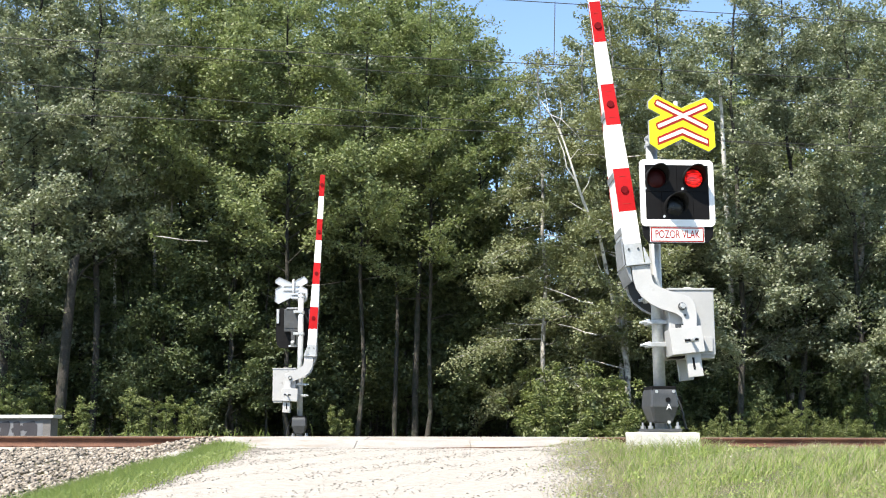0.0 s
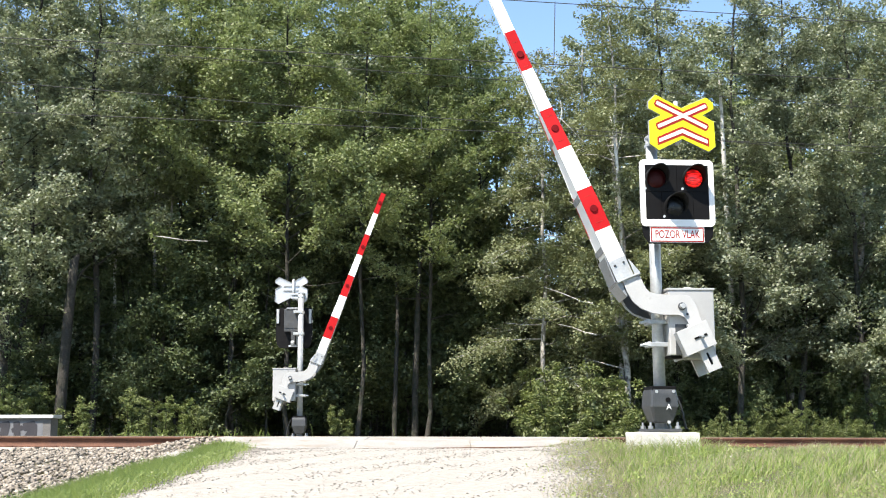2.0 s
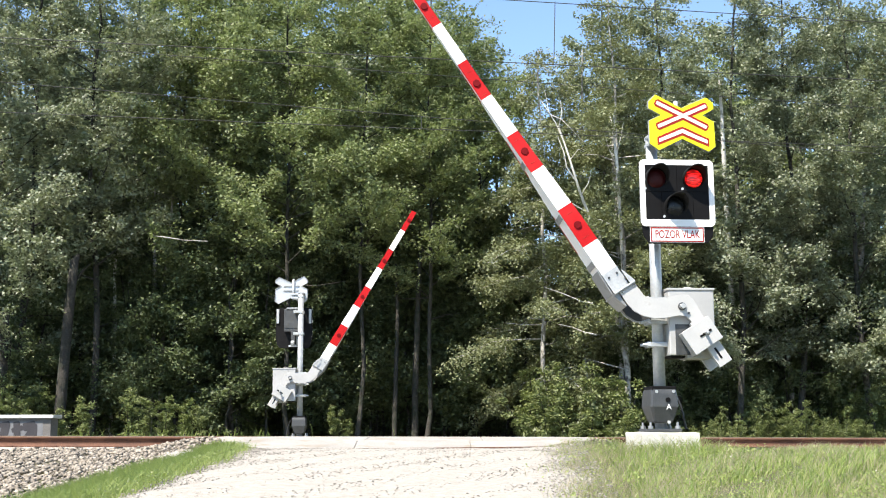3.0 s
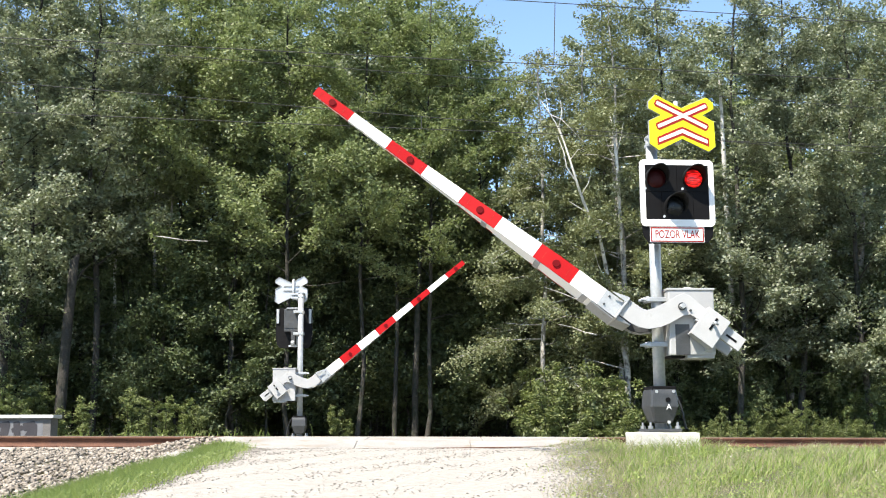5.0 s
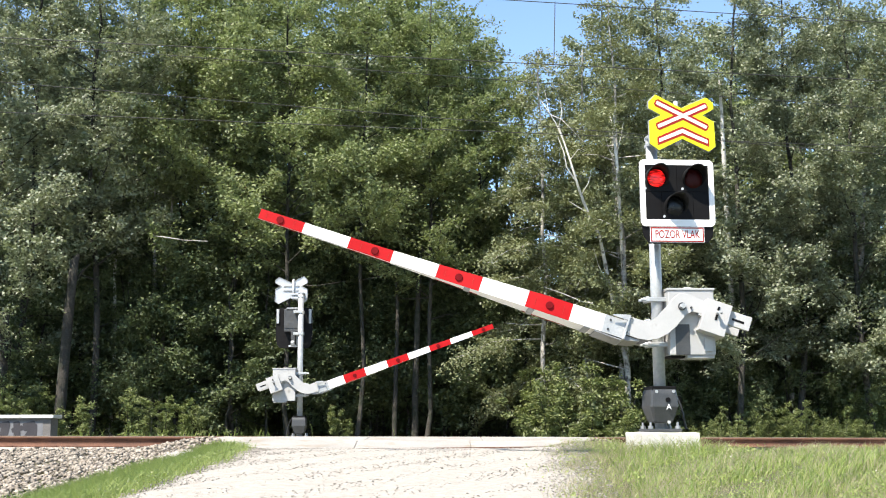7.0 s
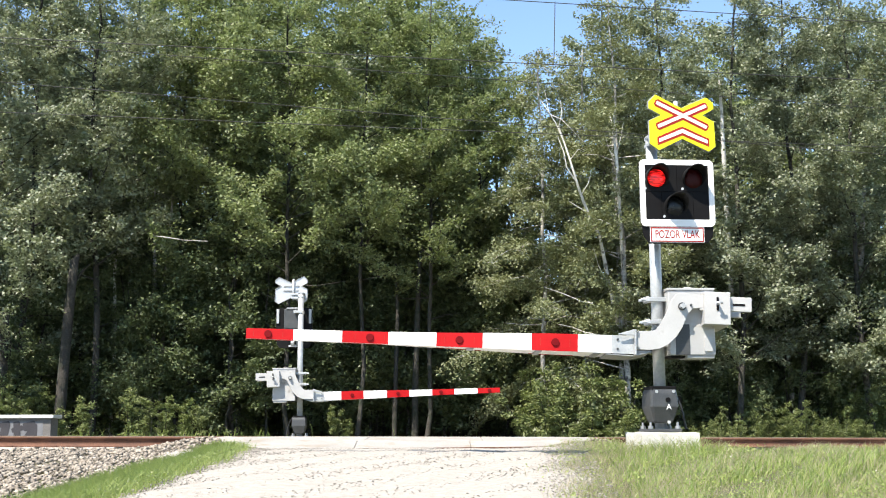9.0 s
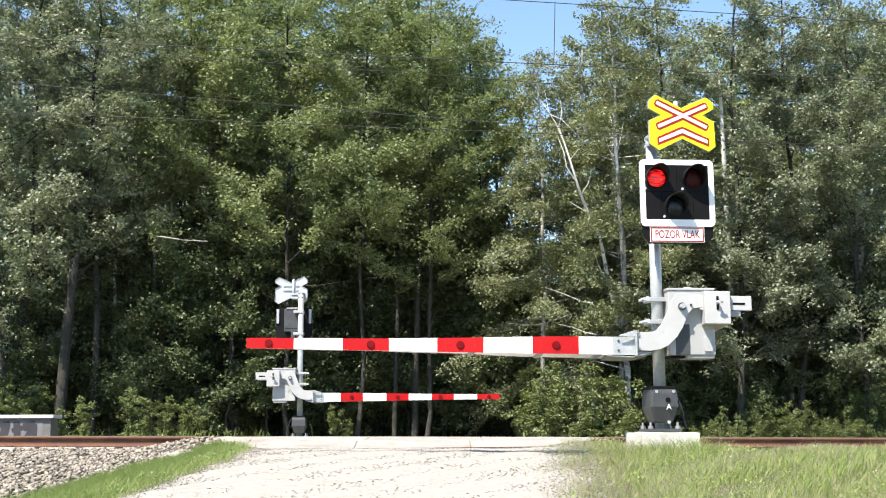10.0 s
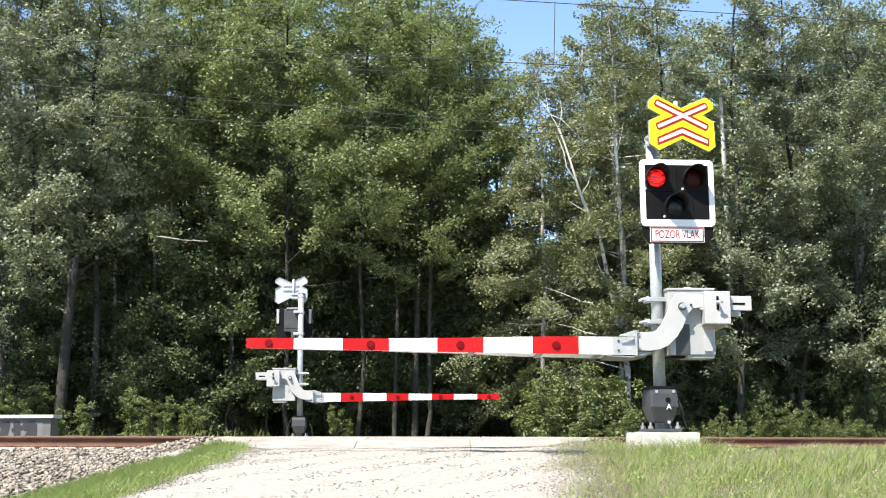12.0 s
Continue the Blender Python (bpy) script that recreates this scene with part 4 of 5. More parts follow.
    v, f = leaves(rng, np.array(tips), np.array(spr), counts, size, 0.45, False, np.array(ways))
    tagged(raw("crown", v, f, leaf, root), kind="stuff")
    return root


def shrub(seed, height, width, leaf, amount, size, label):
    rng = np.random.default_rng(seed)
    root = thing("shrub", pose(0, 0, 0), label, "shrub", "undergrowth along the wood")
    stems, tips, ways, spr = [], [], [], []
    for i in range(max(4, int(7 * width))):
        a, rr = rng.uniform(0, 6.28), width * math.sqrt(rng.random()) * 0.5
        h = height * rng.uniform(0.45, 1.0) * (1 - 0.35 * (rr / (width * 0.5)) ** 2)
        top = np.array([rr * math.cos(a) * 1.2, rr * math.sin(a) * 1.2, h])
        mid = top * np.array([0.75, 0.75, 0.55]) + rng.normal(0, 0.05, 3)
        low = np.array([rr * math.cos(a) * 0.6, rr * math.sin(a) * 0.6, -0.15])
        stems.append(tube([low, mid, top], (0.014, 0.010, 0.004), 4))
        for s in np.linspace(0.12, 1, 4 + int(h * 6)):
            b = rng.uniform(0, 6.28)
            ln = rng.uniform(0.18, 0.5) * (1.1 - 0.75 * s)
            tips.append(low + (top - low) * s + rng.normal(0, 0.04, 3))
            ways.append((ln * math.cos(b), ln * math.sin(b), rng.uniform(-0.08, 0.10)))
            spr.append(rng.uniform(0.04, 0.09))
    v, f = join(stems)
    tagged(raw("stemwork", v, f, BARK, root), kind="stuff")
    w = rng.uniform(0.4, 1.6, len(tips))
    v, f = leaves(rng, np.array(tips), np.array(spr), np.maximum(3, amount * w / w.sum()).astype(int), size, 0.9, False, np.array(ways))
    v[:, 2] = np.maximum(v[:, 2], 0.0)
    tagged(raw("foliage", v, f, leaf, root), kind="stuff")
    return root


aspens = [tree("aspen_tree", 11, 14.0, 2.5, 1.6, ASPEN_LEAF, BARK, (0.058, 0.10), 47000, "tall aspen with grey-green fluttering leaves"),
          tree("aspen_tree", 12, 15.0, 2.7, 2.2, ASPEN_LEAF, BARK, (0.058, 0.10), 49000, "tall aspen with grey-green fluttering leaves", 0.2),
          tree("aspen_tree", 14, 14.4, 2.8, 4.3, ASPEN_LEAF, BARK, (0.058, 0.10), 46000, "tall aspen with a high crown over bare trunk", 0.1),
          tree("aspen_tree", 13, 13.2, 2.4, 1.0, ASPEN_LEAF, BARK, (0.058, 0.10), 47000, "tall aspen leafy down to the undergrowth", -0.15)]
greens = [tree("broadleaf_tree", 21, 14.0, 2.6, 4.1, GREEN_LEAF, BARK, (0.058, 0.10), 42000, "green broadleaf tree with bare lower trunk", stout=0.0048),
          tree("broadleaf_tree", 22, 12.4, 2.6, 3.6, GREEN_LEAF, BARK, (0.058, 0.10), 42000, "green broadleaf tree with a rounded crown", 0.1, stout=0.0048),
          tree("broadleaf_tree", 23, 13.4, 2.5, 5.0, GREEN_LEAF, BARK, (0.058, 0.10), 42000, "green broadleaf tree with a high crown", -0.2, stout=0.0048)]
backs = [tree("aspen_tree", 15, 15.5, 2.7, 2.4, ASPEN_LEAF, BARK, (0.085, 0.14), 24000, "tall grey-green aspen deeper in the wood"),
         tree("broadleaf_tree", 25, 16.0, 2.8, 3.4, GREEN_LEAF, BARK, (0.085, 0.14), 24000, "tall green tree deeper in the wood", 0.1),
         tree("broadleaf_tree", 26, 15.0, 3.0, 3.0, GREEN_LEAF, BARK, (0.085, 0.14), 24000, "broad green tree deeper in the wood", -0.1)]
birches = [tree("birch_tree", 31, 11.4, 2.4, 1.4, BIRCH_LEAF, BIRCH, (0.05, 0.085), 46000, "birch with white bark and drooping yellowish leaves", -0.35, 0.5, 5),
           tree("birch_tree", 32, 12.5, 2.0, 2.6, BIRCH_LEAF, BIRCH, (0.05, 0.085), 40000, "slender birch with white bark", 0.25, 0.4, 4)]
shrubs = [shrub(41, 1.9, 1.9, SHRUB_LEAF, 6500, (0.042, 0.075), "dense green shrub at the edge of the wood"),
          shrub(42, 1.4, 2.2, SHRUB_LEAF, 6000, (0.042, 0.075), "low spreading green shrub at the edge of the wood"),
          shrub(43, 2.3, 0.7, SHRUB_LEAF, 3000, (0.045, 0.08), "slender leafy sapling at the edge of the wood"),
          shrub(44, 1.8, 2.4, SHRUB_LEAF, 9000, (0.045, 0.08), "broad sunlit bush with layered leaves")]
saplings = [tree("young_tree", 51, 6.2, 1.9, 0.3, SHADE_DARKENED_LEAF, BARK, (0.075, 0.125), 9000, "young broadleaf tree leafy to the ground in shade", 0.1, 0, 1, 1.2),
            tree("young_tree", 52, 7.4, 2.0, 0.5, SHADE_DARKENED_LEAF, BARK, (0.075, 0.125), 9500, "young broadleaf tree with loose low branches", -0.1, 0, 1, 1.2)]
FOCAL = 2154.0
used = {}


def plant(proto, px, y, turn, scale=1.0, group="trees of the wood"):
    """Set a plant by its bearing and its distance."""
    x = (px - 784) / FOCAL * y
    m = pose(x, y, float(land(x, y)), 0, 0, turn)
    if proto.name in used:
        ob = copy_thing(proto, m)
    else:
        ob = proto
        used[proto.name] = True
        ob.matrix_basis = m
    ob.scale = (scale, scale, scale)
    return tagged(ob, group=group)


A, G, B, D = aspens, greens, birches, backs
front = [(A[2], -75, 31, 1.0), (A[0], 40, 31.6, 1.04), (A[2], 165, 31.8, 1.0), (G[0], 300, 33.4, 1.0), (G[2], 412, 33.4, 1.02), (G[0], 520, 32.6, 1.0), (G[2], 632, 33.2, 1.0), (G[0], 748, 33.6, 0.95), (G[1], 846, 35.8, 1.06), (B[0], 958, 32.5, 0.97), (B[1], 1036, 33.2, 0.93), (B[1], 1113, 31.6, 1.0),
         (A[0], 1195, 33, 0.94), (A[3], 1300, 31.8, 0.98), (A[1], 1415, 32, 0.9), (A[3], 1530, 31.6, 1.0), (A[0], 1660, 32, 0.95)]
for i, (p, px, y, s) in enumerate(front):
    plant(p, px, y, 40 + 77 * i, s)
second = [(A[1], -20, 38.5, 1.05), (D[0], 110, 38, 1.0), (A[1], 235, 39, 1.05), (D[1], 335, 40.5, 1.0), (G[2], 440, 38, 1.04), (D[1], 545, 39.5, 0.98), (D[0], 640, 39, 0.98), (G[2], 740, 40, 1.1), (D[2], 812, 41, 1.0), (D[0], 1066, 38, 0.93), (A[1], 1150, 38.5, 0.98), (D[1], 1255, 38, 0.86), (D[0], 1370, 38.5, 0.92), (A[1], 1480, 38, 0.98), (D[2], 1600, 39, 0.95)]
for i, (p, px, y, s) in enumerate(second):
    plant(p, px, y, 15 + 101 * i, s)
third = [(D[1], 60, 45, 1.1), (D[0], 150, 44, 1.1), (D[2], 245, 45, 1.15), (D[1], 430, 45.5, 1.15), (D[2], 510, 45, 1.2), (D[1], 590, 46, 1.15), (D[2], 670, 46.5, 1.2), (D[1], 765, 46, 1.15), (D[0], 1110, 45, 0.95), (D[2], 1200, 44.5, 0.98), (D[1], 1300, 46, 1.0), (D[0], 1390, 45, 1.0), (D[2], 1470, 45, 1.05), (D[1], 1560, 45, 1.0)]
for i, (p, px, y, s) in enumerate(third):
    plant(p, px, y, 60 + 67 * i, s)
under = [(0, 18, 31.0, 0.5), (1, 315, 32.9, 0.8), (0, 225, 33.0, 0.8), (1, 130, 33.2, 0.8), (0, 30, 33.0, 0.8), (0, 545, 35.5, 0.95), (1, 610, 35.7, 0.9), (0, 665, 36.1, 0.95), (1, 725, 36.2, 0.85), (0, 785, 35.9, 0.95), (1, 840, 35.5, 0.9), (0, 895, 35.6, 0.9), (1, 470, 33.6, 0.85), (0, 402, 32.6, 0.82), (1, 345, 33.4, 0.9), (0, 175, 33.2, 0.8), (1, 80, 32.6, 0.85), (0, -10, 32.4, 0.85), (1, 265, 33.5, 0.85), (1, 505, 37.6, 1.0), (0, 455, 36.8, 1.0), (1, 520, 38.8, 1.0), (0, 590, 37.8, 0.95), (1, 660, 39.3, 1.0), (0, 735, 38.3, 1.0), (1, 800, 39.8, 1.0), (0, 850, 36.4, 0.95), (1, 920, 35.8, 0.95), (0, 370, 36.1, 1.0), (1, 260, 35.8, 1.0), (0, 150, 33.9, 1.0), (1, 40, 35.8, 1.0), (0, 985, 35.6, 0.9), (1, 1060, 36.3, 1.0), (0, 1240, 35.8, 1.0), (1, 1370, 35.9, 1.0), (0, 1480, 34.3, 1.0), (1, 1590, 36.3, 1.0), (1, 560, 43.3, 1.1), (0, 640, 43.8, 1.2), (1, 760, 43.8, 1.1), (0, 880, 43.3, 1.1), (0, 560, 40.5, 1.1), (1, 700, 41, 1.15), (0, 820, 41.5, 1.1), (1, 440, 40.5, 1.1), (0, 330, 39.5, 1.1), (1, 210, 37.5, 1.1), (0, 100, 37, 1.1), (1, 10, 37.5, 1.1), (0, 950, 38.5, 1.1), (1, 1120, 38.5, 1.05), (0, 1300, 38.8, 1.1), (1, 1430, 38.2, 1.1), (0, 1540, 38, 1.1), (1, 680, 36.6, 0.8), (0, 570, 36.2, 0.8), (1, 790, 36.4, 0.85), (0, 1330, 33.6, 0.75), (1, 1445, 33.2, 0.75), (0, 1530, 33.4, 0.8), (1, 1215, 34.2, 0.8), (0, 1270, 33.4, 0.75), (0, 600, 35.4, 0.95), (1, 660, 35.9, 0.95), (0, 722, 35.6, 0.95), (1, 782, 35.8, 0.95), (0, 842, 35.5, 0.95), (1, 550, 35.2, 0.85), (0, 1290, 32.6, 0.6), (1, 1390, 32.8, 0.62), (0, 1490, 32.6, 0.65), (1, 1240, 32.9, 0.6), (0, 1180, 33.0, 0.55), (1, 1130, 33.2, 0.55), (0, 280, 33.0, 0.75), (1, 215, 33.0, 0.7)]
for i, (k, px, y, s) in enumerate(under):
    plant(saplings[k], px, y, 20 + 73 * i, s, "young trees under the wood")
S = shrubs
low = [(2, 8, 30.2, 0.81), (3, 45, 30.3, 0.81), (2, 75, 30.6, 0.85), (2, 118, 30.3, 0.53), (2, 240, 30.4, 0.82), (2, 292, 30.6, 0.72), (2, 332, 30.4, 0.68), (1, 310, 31.2, 0.42), (2, 360, 31.6, 0.5), (2, 60, 32.5, 1.2), (2, 150, 33.0, 1.0), (2, 215, 32.8, 0.9), (2, 390, 34.1, 1.0), (2, 440, 35.2, 0.9), (2, 612, 31.9, 0.4), (1, 560, 36.5, 0.7), (2, 560, 37.7, 1.0), (2, 640, 38.1, 1.1), (2, 690, 38.7, 1.1), (2, 770, 38.3, 1.1), (2, 830, 37.9, 1.1), (0, 500, 36.9, 1.1), (2, 610, 38.7, 1.2), (2, 730, 38.9, 1.2), (2, 800, 39.2, 1.2), (3, 985, 30.7, 1.1), (3, 1045, 30.6, 1.15), (0, 1015, 31.6, 1.3), (2, 965, 32.3, 1.4), (2, 1075, 31.4, 1.2), (1, 1000, 30.0, 0.5), (0, 1085, 30.4, 0.7), (2, 1140, 33.0, 1.0), (1, 1160, 30.6, 0.42), (3, 1290, 30.5, 0.54), (3, 1350, 30.6, 0.58), (3, 1405, 30.4, 0.61), (1, 1450, 30.6, 0.54), (3, 1330, 31.6, 0.65), (2, 1385, 31.4, 0.65), (0, 1480, 31.0, 0.51), (0, 1250, 31.6, 0.48), (2, 1250, 34.0, 1.0), (2, 1350, 34.3, 1.05), (2, 1440, 34.2, 1.1), (1, 1540, 31.1, 0.48), (0, 1590, 32.7, 1.0), (2, 1520, 34.1, 1.1), (2, 1190, 34.1, 1.0), (1, 1222, 31.0, 0.41), (3, 1470, 32.2, 0.9), (2, 160, 30.4, 0.7), (2, 20, 31.0, 1.05), (2, 100, 31.0, 0.6), (2, 262, 31.4, 0.65), (2, 598, 31.8, 0.6), (2, 945, 32.4, 1.0)]
for i, (k, px, y, s) in enumerate(low):
    plant(S[k], px, y, 50 + 83 * i, s, "undergrowth along the wood")


def far_wood():
    rng = np.random.default_rng(77)
    k = 6500
    x = rng.uniform(-26, 26, k)
    y = rng.uniform(50, 62, k)
    z = 15.0 * rng.random(k) ** 1.2
    aim = x / y * FOCAL + 784
    thin = ((aim > 340) & (aim < 410) & (z > 4.5)) | ((aim > 835) & (aim < 1060) & (z > 5.5))
    x, y, z = x[~thin], y[~thin], z[~thin]
    k = len(x)
    v, f = leaves(rng, np.column_stack([x, y, z]), np.full(k, 0.75), np.full(k, 18), (0.15, 0.27))
    k = 2600
    low = np.column_stack([rng.uniform(-27, 27, k), rng.uniform(52, 62, k), rng.uniform(-0.6, 6.0, k)])
    v2, f2 = leaves(rng, low, np.full(k, 0.8), np.full(k, 14), (0.3, 0.5))
    v, f = np.concatenate([v, v2]), np.concatenate([f, f2 + len(v)])
    ob = raw("far_woods", v, f, FAR_LEAF)
    tagged(ob, "dense dark green wood filling the distance", "woods", kind="stuff")
    trunks = []
    for i in range(70):
        tx, ty = rng.uniform(-24, 24), rng.uniform(42, 56)
        trunks.append(tube([(tx, ty, -0.5), (tx + rng.normal(0, 0.2), ty, 5), (tx + rng.normal(0, 0.5), ty, 12)], (0.16, 0.12, 0.03), 7))
    v, f = join(trunks)
    tagged(raw("far_trunks", v, f, BARK, None, True), "slender dark trunks deep in the wood", "woods", kind="stuff")


far_wood()


def bare_wood(name, lines, y, bark, label, category="tree", back=0.0):
    """A dead trunk or branch: each line is a run of bearings, heights and thicknesses."""
    root = thing(name, pose(0, y, 0), label, category)
    for i, line in enumerate(lines):
        pts = []
        for k, (px, py, r) in enumerate(line):
            d = back * max(0.0, min(1.0, (py - 330) / 400))
            pts.append(((px - 784) / FOCAL * (y + d), d + 0.1 * math.sin(k * 1.7 + i), (770 - py) / FOCAL * (y + d) * 1.005))
        v, f = tube(pts, [r for _, _, r in line], 8)
        raw("trunk" if i == 0 else "branch", v, f, bark, root, True)
    return root


bare_wood("dead_birch", [[(1118, 790, 0.06), (1106, 640, 0.055), (1082, 520, 0.05), (1064, 420, 0.042), (1048, 385, 0.038), (1034, 345, 0.034), (1024, 318, 0.03), (1014, 282, 0.027), (1004, 244, 0.022), (990, 212, 0.016), (978, 196, 0.012), (962, 168, 0.007)], [(1004, 244, 0.02), (996, 218, 0.016), (1001, 196, 0.011), (999, 172, 0.005)], [(1024, 318, 0.018), (1008, 296, 0.016), (1003, 268, 0.014), (994, 238, 0.005)], [(978, 196, 0.014), (1000, 208, 0.012), (1020, 226, 0.01), (1046, 252, 0.005)], [(1064, 420, 0.016), (1042, 378, 0.012), (1012, 356, 0.005)], [(1082, 520, 0.016), (1062, 474, 0.012), (1054, 440, 0.005)], [(978, 196, 0.01), (972, 150, 0.004)], [(1034, 345, 0.012), (1048, 322, 0.009), (1052, 300, 0.004)], [(1014, 282, 0.011), (1030, 262, 0.008), (1040, 268, 0.004)]], 30.4, PALE_BARK, "leaning dead birch with bare white limbs", "tree", 2.6)
bare_wood("birch_limb", [[(1110, 790, 0.06), (1106, 470, 0.05), (1100, 300, 0.04), (1094, 235, 0.03), (1088, 190, 0.012)], [(1100, 270, 0.02), (1108, 240, 0.012), (1112, 215, 0.006)], [(1100, 290, 0.016), (1085, 262, 0.01), (1078, 236, 0.005)]], 31.0, PALE_BARK, "slender white birch stem forking among leaves", "tree", 2.0)
bare_wood("fallen_branch", [[(1056, 597, 0.025), (1035, 592, 0.02), (1010, 583, 0.015), (985, 578, 0.006)]], 31.0, BIRCH, "bare pale branch caught in the leaves", "branch")
bare_wood("fallen_branch", [[(1050, 541, 0.025), (1030, 537, 0.018), (1000, 525, 0.014), (962, 512, 0.006)]], 31.0, BIRCH, "bare pale branch caught in the leaves", "branch")
bare_wood("fallen_branch", [[(362, 427, 0.010), (320, 424, 0.014), (290, 420, 0.017), (270, 418, 0.008)]], 30.4, BIRCH, "bare pale branch caught in the leaves", "branch")
bare_wood("broken_trunk", [[(108, 790, 0.16), (112, 640, 0.14), (120, 540, 0.13), (127, 462, 0.115), (131, 450, 0.05)], [(124, 500, 0.04), (140, 478, 0.03), (158, 465, 0.012)]], 30.9, BARK, "broken-off grey trunk with a stub branch")
bare_wood("broken_trunk", [[(-4, 790, 0.17), (2, 650, 0.15), (6, 552, 0.12)]], 30.6, BARK, "grey broken trunk stump at the wood's edge")
bare_wood("thin_trunk", [[(697, 790, 0.07), (699, 690, 0.065), (703, 560, 0.05), (700, 470, 0.03)]], 33.5, BARK, "slender bare trunk in shade")
bare_wood("thin_trunk", [[(733, 790, 0.10), (734, 690, 0.09), (738, 560, 0.08), (744, 440, 0.05)]], 34.0, BARK, "slender bare trunk in shade")
bare_wood("thin_trunk", [[(268, 790, 0.08), (268, 600, 0.07), (270, 510, 0.06), (266, 330, 0.03)]], 33.2, BIRCH, "slender pale trunk among the leaves")
bare_wood("thin_trunk", [[(285, 790, 0.07), (286, 600, 0.06), (287, 510, 0.05), (300, 330, 0.03)]], 33.4, BIRCH, "slender pale trunk among the leaves")
bare_wood("thin_trunk", [[(1500, 790, 0.11), (1508, 640, 0.10), (1522, 520, 0.10), (1532, 440, 0.08), (1545, 330, 0.05)]], 33.0, BIRCH, "pale spotted aspen trunk among the leaves")
bare_wood("thin_trunk", [[(1398, 790, 0.07), (1396, 640, 0.065), (1388, 520, 0.055), (1386, 420, 0.03)]], 33.2, BIRCH, "pale spotted aspen trunk among the leaves")

bare_wood("thin_trunk", [[(1302, 790, 0.08), (1298, 500, 0.07), (1293, 300, 0.06), (1291, 200, 0.045), (1290, 112, 0.02)]], 31.2, PALE_BARK, "pale aspen stem showing between the leaves", "tree", 3.0)
bare_wood("thin_trunk", [[(36, 790, 0.07), (38, 600, 0.06), (42, 480, 0.05), (40, 400, 0.02)]], 32.4, PALE_BARK, "pale birch stem in the shade of the wood")
bare_wood("thin_trunk", [[(200, 790, 0.06), (201, 600, 0.05), (198, 480, 0.04), (204, 380, 0.02)]], 33.0, PALE_BARK, "pale birch stem in the shade of the wood")
bare_wood("thin_trunk", [[(1098, 790, 0.07), (1099, 420, 0.06), (1092, 250, 0.05), (1097, 190, 0.02)]], 32.6, PALE_BARK, "pale birch stem showing between the leaves", "tree", 1.0)


def blades(name, place, count, tall, wide, material, label, seed, curl=0.5):
    rng = np.random.default_rng(seed)
    x, y, scale = place(rng, count)
    k = len(x)
    z = land(x, y) - 0.01
    h = rng.uniform(*tall, k) * scale
    a = rng.uniform(0, 6.28, k)
    d = np.column_stack([np.cos(a), np.sin(a), np.zeros(k)])
    lean = d * (h * rng.uniform(0.1, curl, k))[:, None]
    side = np.column_stack([-np.sin(a + 1.1), np.cos(a + 1.1), np.zeros(k)]) * (rng.uniform(*wide, k) / 2)[:, None]
    p = np.column_stack([x, y, z])
    up = np.array([0, 0, 1.0])
    mid = p + lean * 0.35 + up * (h * 0.6)[:, None]
    top = p + lean + up * h[:, None]
    v = np.stack([p - side, p + side, mid + side * 0.8, mid - side * 0.8, top], 1)
    i = np.arange(k) * 5
    f = np.concatenate([np.stack([i, i + 1, i + 2], -1), np.stack([i, i + 2, i + 3], -1), np.stack([i + 3, i + 2, i + 4], -1)])
    return tagged(raw(name, v.reshape(-1, 3), f, material), label, "grass", kind="stuff")


def right_verge(rng, count):
    y = rng.uniform(8.3, 17.6, count)
    x = road_right(y) + (rng.random(count) ** 0.85) * (0.40 * y + 0.6 - road_right(y)) - 0.16
    x = x + 0.18 * rng.normal(0, 1, count) * (x < road_right(y) + 0.3)
    keep = (along(x, y) < 17.3) & ~((abs(x - 2.40) < 0.40) & (abs(y - 13.5) < 0.38))
    keep &= (wobble(x, y, 1.4, 3) + 0.8 * rng.random(count) + 1.1 > 0.35 + 0.75 * (x < road_right(y) + 0.15))
    x, y = x[keep], y[keep]
    beside = (abs(x - 2.4) < 0.6) & (y > 12.5) & (y < 13.12)
    return x, y, (0.75 + 0.45 * wobble(x, y, 1.6, 1) - 0.25 * ease(14.5, 17, y)) * np.where(beside, 2.4, 1.0)


def right_dry(rng, count):
    x, y, k = right_verge(rng, count)
    keep = (wobble(x, y, 1.0, 11) + 0.5 * rng.normal(0, 1, len(x)) > 0.15) | (x < road_right(y) + 0.35)
    return x[keep], y[keep], k[keep]


def right_tufts(rng, count):
    x, y, k = right_verge(rng, count)
    keep = (wobble(x, y, 2.6, 7) + 0.5 * rng.normal(0, 1, len(x)) > 0.1) & (y < 16.4) & (x > road_right(y) + 0.25)
    return x[keep], y[keep], np.clip(k[keep], 0.5, 1.0) * (1 - 0.35 * ease(11.5, 14.5, y[keep]))


def left_verge(rng, count):
    s = rng.uniform(8.5, 16.3, count)
    width = np.interp(s, (8.5, 12, 13.5, 14.8, 15.6, 16.5), (1.3, 1.35, 1.3, 0.95, 0.6, 0.25))
    u = rng.random(count)
    y0 = s
    x = road_left(y0) - width * u + 0.08 + 0.07 * rng.normal(0, 1, count)
    y = s + SLANT * x
    return x, y, 0.55 + 0.6 * np.sin(np.pi * np.clip(u, 0.05, 0.95)) * np.interp(s, (9, 13.5, 15.2, 16.9), (1.15, 1.0, 0.5, 0.15))


def far_edge(rng, count):
    x = rng.uniform(-13, 1, count)
    y = rng.uniform(26.9, 30.0, count) + SLANT * x * 0.3
    keep = ~((x > -4) & (x < 2.2) & (rng.random(count) < 0.985)) & ~((x < -8.3) & (y < 28))
    return x[keep], y[keep], np.full(keep.sum(), 1.0)


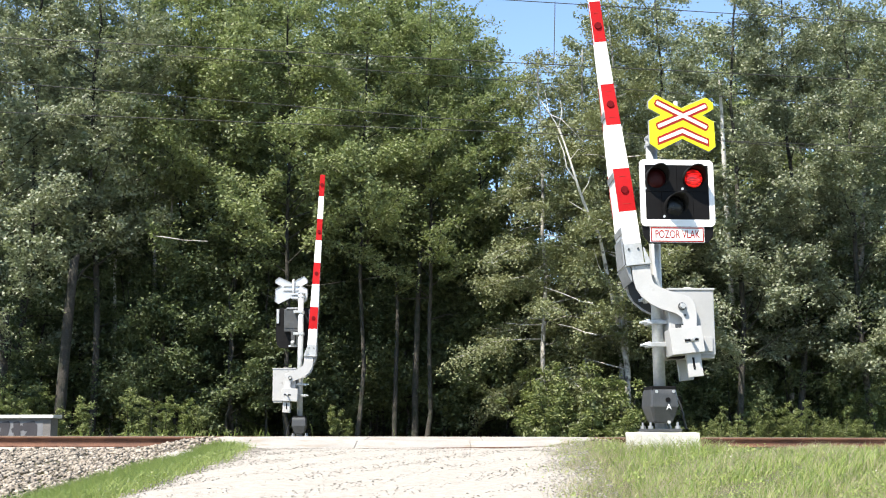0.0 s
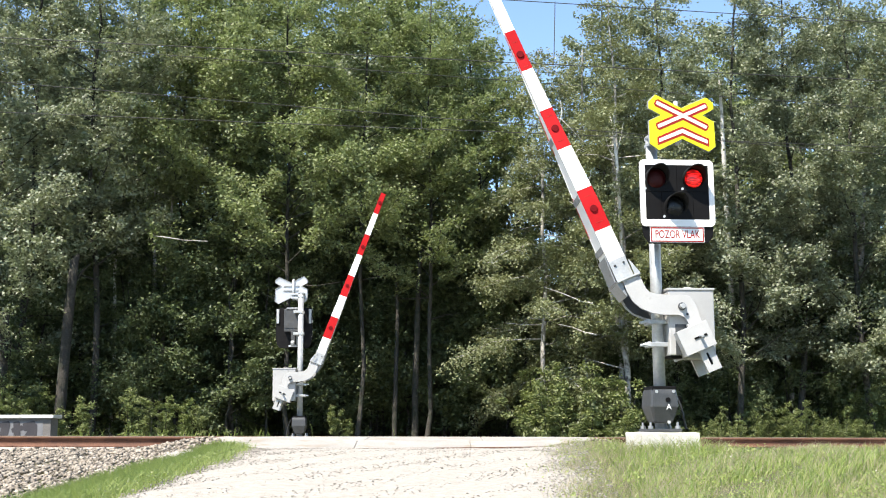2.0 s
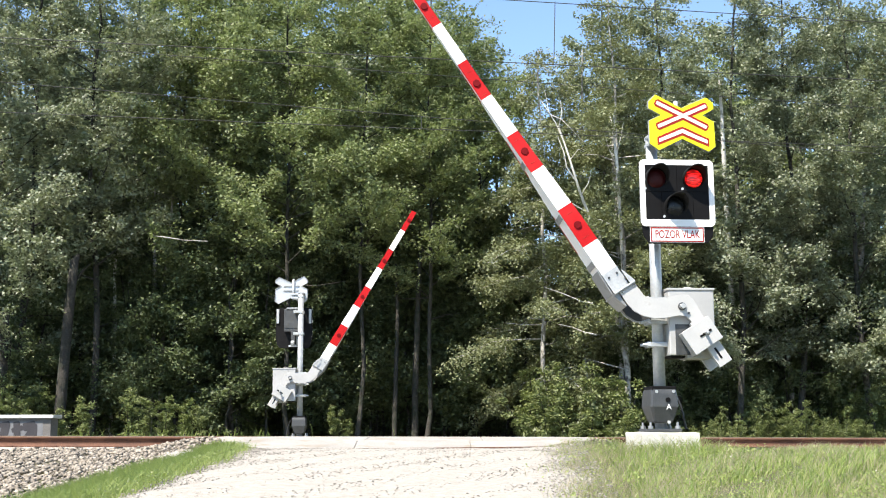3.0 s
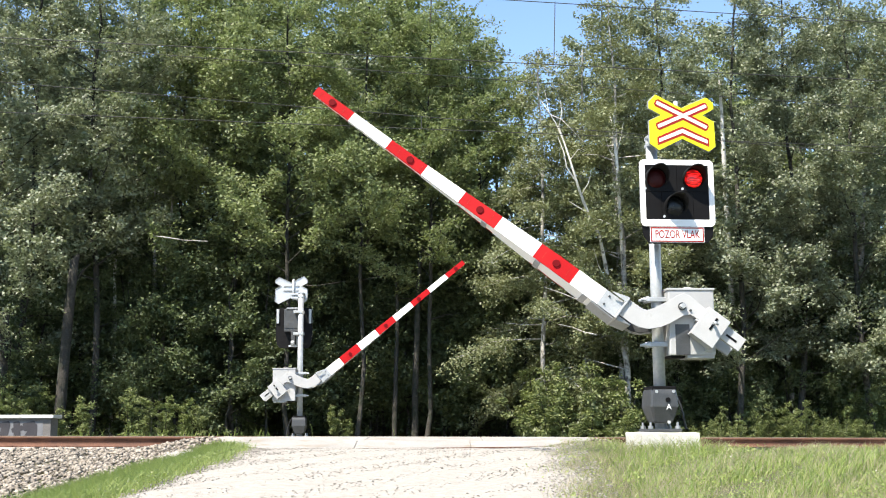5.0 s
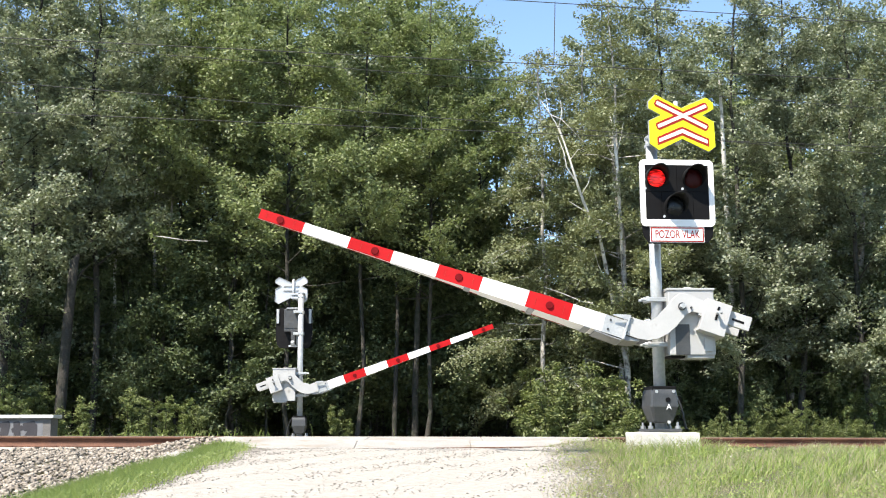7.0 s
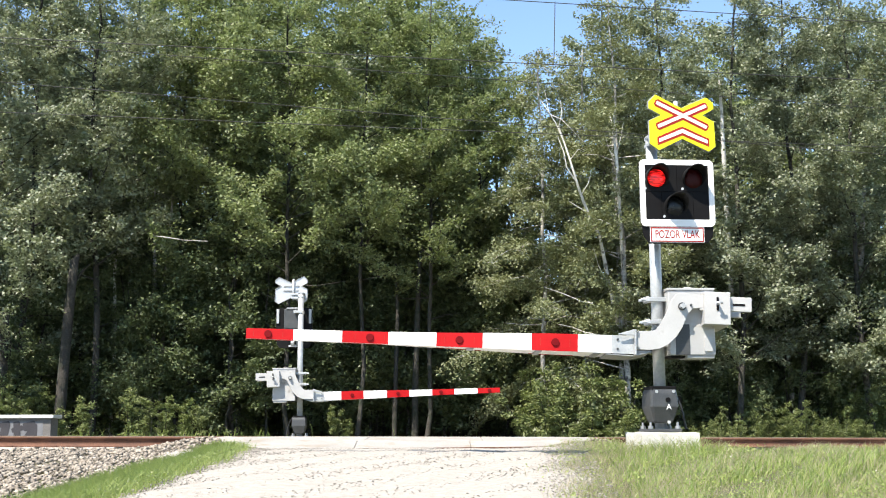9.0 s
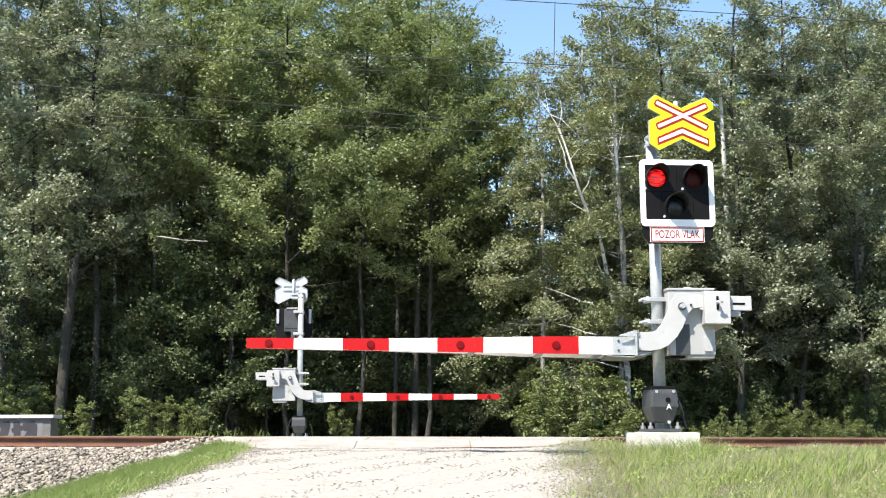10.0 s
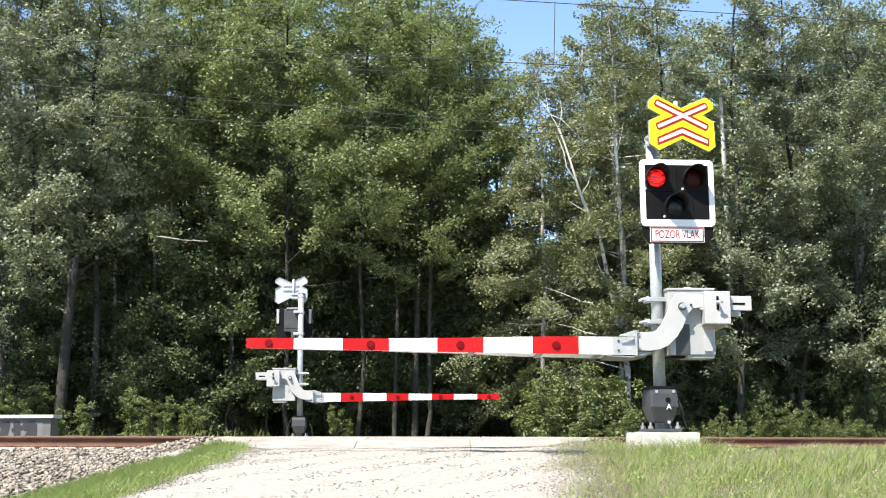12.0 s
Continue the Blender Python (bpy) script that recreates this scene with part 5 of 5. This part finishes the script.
blades("meadow_grass", right_verge, 62000, (0.03, 0.11), (0.004, 0.009), GRASS, "sunlit green grass on the verge", 61, 1.1)
blades("dry_grass", right_dry, 66000, (0.04, 0.15), (0.003, 0.007), DRY_GRASS, "straw-coloured dry grass among the green", 62, 0.8)
blades("dry_grass", right_tufts, 14000, (0.09, 0.26), (0.003, 0.006), DRY_GRASS, "tall straw-coloured stalks in the verge", 67, 0.6)
blades("tall_grass", right_tufts, 42000, (0.07, 0.20), (0.005, 0.011), GRASS, "taller green tufts standing in the verge", 66, 1.1)
blades("meadow_grass", left_verge, 40000, (0.05, 0.25), (0.004, 0.010), GRASS, "tall green grass between road and ballast", 63, 0.95)
blades("dry_grass", left_verge, 7000, (0.05, 0.14), (0.004, 0.008), DRY_GRASS, "straw-coloured dry grass at the road edge", 64, 0.8)
def weeds(name, place, count, size, tall, material, label, seed):
    """Broad small leaves low among the grass."""
    rng = np.random.default_rng(seed)
    x, y, scale = place(rng, count)
    patch = wobble(x, y, 2.1, seed) + rng.normal(0, 0.25, len(x)) > 0.1
    x, y = x[patch], y[patch]
    c = np.column_stack([x, y, land(x, y) + rng.uniform(*tall, len(x))])
    v, f = leaves(rng, c, np.full(len(x), 0.03), np.full(len(x), 3), size, 1.2)
    return tagged(raw(name, v, f, material), label, "weeds", kind="stuff")


weeds("clover_weed", right_verge, 18000, (0.012, 0.026), (0.02, 0.07), GRASS, "low broad-leaved weeds among the grass", 71)
weeds("clover_weed", left_verge, 8000, (0.014, 0.03), (0.03, 0.12), SHRUB_LEAF, "broad-leaved weeds between road and ballast", 72)
weeds("white_clover", right_verge, 90, (0.010, 0.018), (0.05, 0.09), PETAL, "tiny pale clover flowers in the grass", 73)
blades("tall_grass", far_edge, 1300, (0.12, 0.5), (0.008, 0.016), GRASS, "tall grass along the far side of the tracks", 65)


# ---------------------------------------------------------------- what moves
def motions():
    near_rows = [(0, 84.34), (0.5, 84.34), (0.6, 83.94), (0.8, 81.37), (1, 77.82), (1.5, 72.97), (2, 67.83), (2.5, 62.49), (3, 57.45), (3.5, 52.02), (4, 46.99), (4.5, 42.16), (5, 37.43), (5.5, 32.6), (6, 27.67), (6.5, 23.13), (7, 18.59), (7.5, 14.26), (8, 10.03), (8.5, 5.8), (9, 2.35), (9.3, 1.52), (9.6, 1.16), (10, 1.06), (12, 1.06)]
    far_rows = [(0, 87.04), (0.5, 87.04), (0.6, 86.63), (0.8, 83.46), (1, 79.17), (1.5, 74.47), (2, 69.16), (2.5, 64.05), (3, 59.15), (3.5, 54.17), (4, 49.19), (4.5, 44.21), (5, 39.23), (5.5, 34.15), (6, 29.17), (6.5, 24.37), (7, 19.56), (7.5, 14.96), (8, 10.47), (8.5, 5.76), (9, 1.83), (9.3, 0.55), (9.6, 0.09), (10, 0.04), (12, 0.04)]
    for arm, rows, px, (lean, slew) in ((near_arm, near_rows, PIVOT[0], NEAR_SET), (far_arm, far_rows, 0.207, FAR_SET)):
        walk(arm, [(t, pose(px, 0, PIVOT[1], 0, 0, slew) @ pose(0, 0, 0, lean) @ pose(0, 0, 0, 0, a)) for t, a in rows])
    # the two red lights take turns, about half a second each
    # switching is imitated by sliding each glowing insert out of its lens and back
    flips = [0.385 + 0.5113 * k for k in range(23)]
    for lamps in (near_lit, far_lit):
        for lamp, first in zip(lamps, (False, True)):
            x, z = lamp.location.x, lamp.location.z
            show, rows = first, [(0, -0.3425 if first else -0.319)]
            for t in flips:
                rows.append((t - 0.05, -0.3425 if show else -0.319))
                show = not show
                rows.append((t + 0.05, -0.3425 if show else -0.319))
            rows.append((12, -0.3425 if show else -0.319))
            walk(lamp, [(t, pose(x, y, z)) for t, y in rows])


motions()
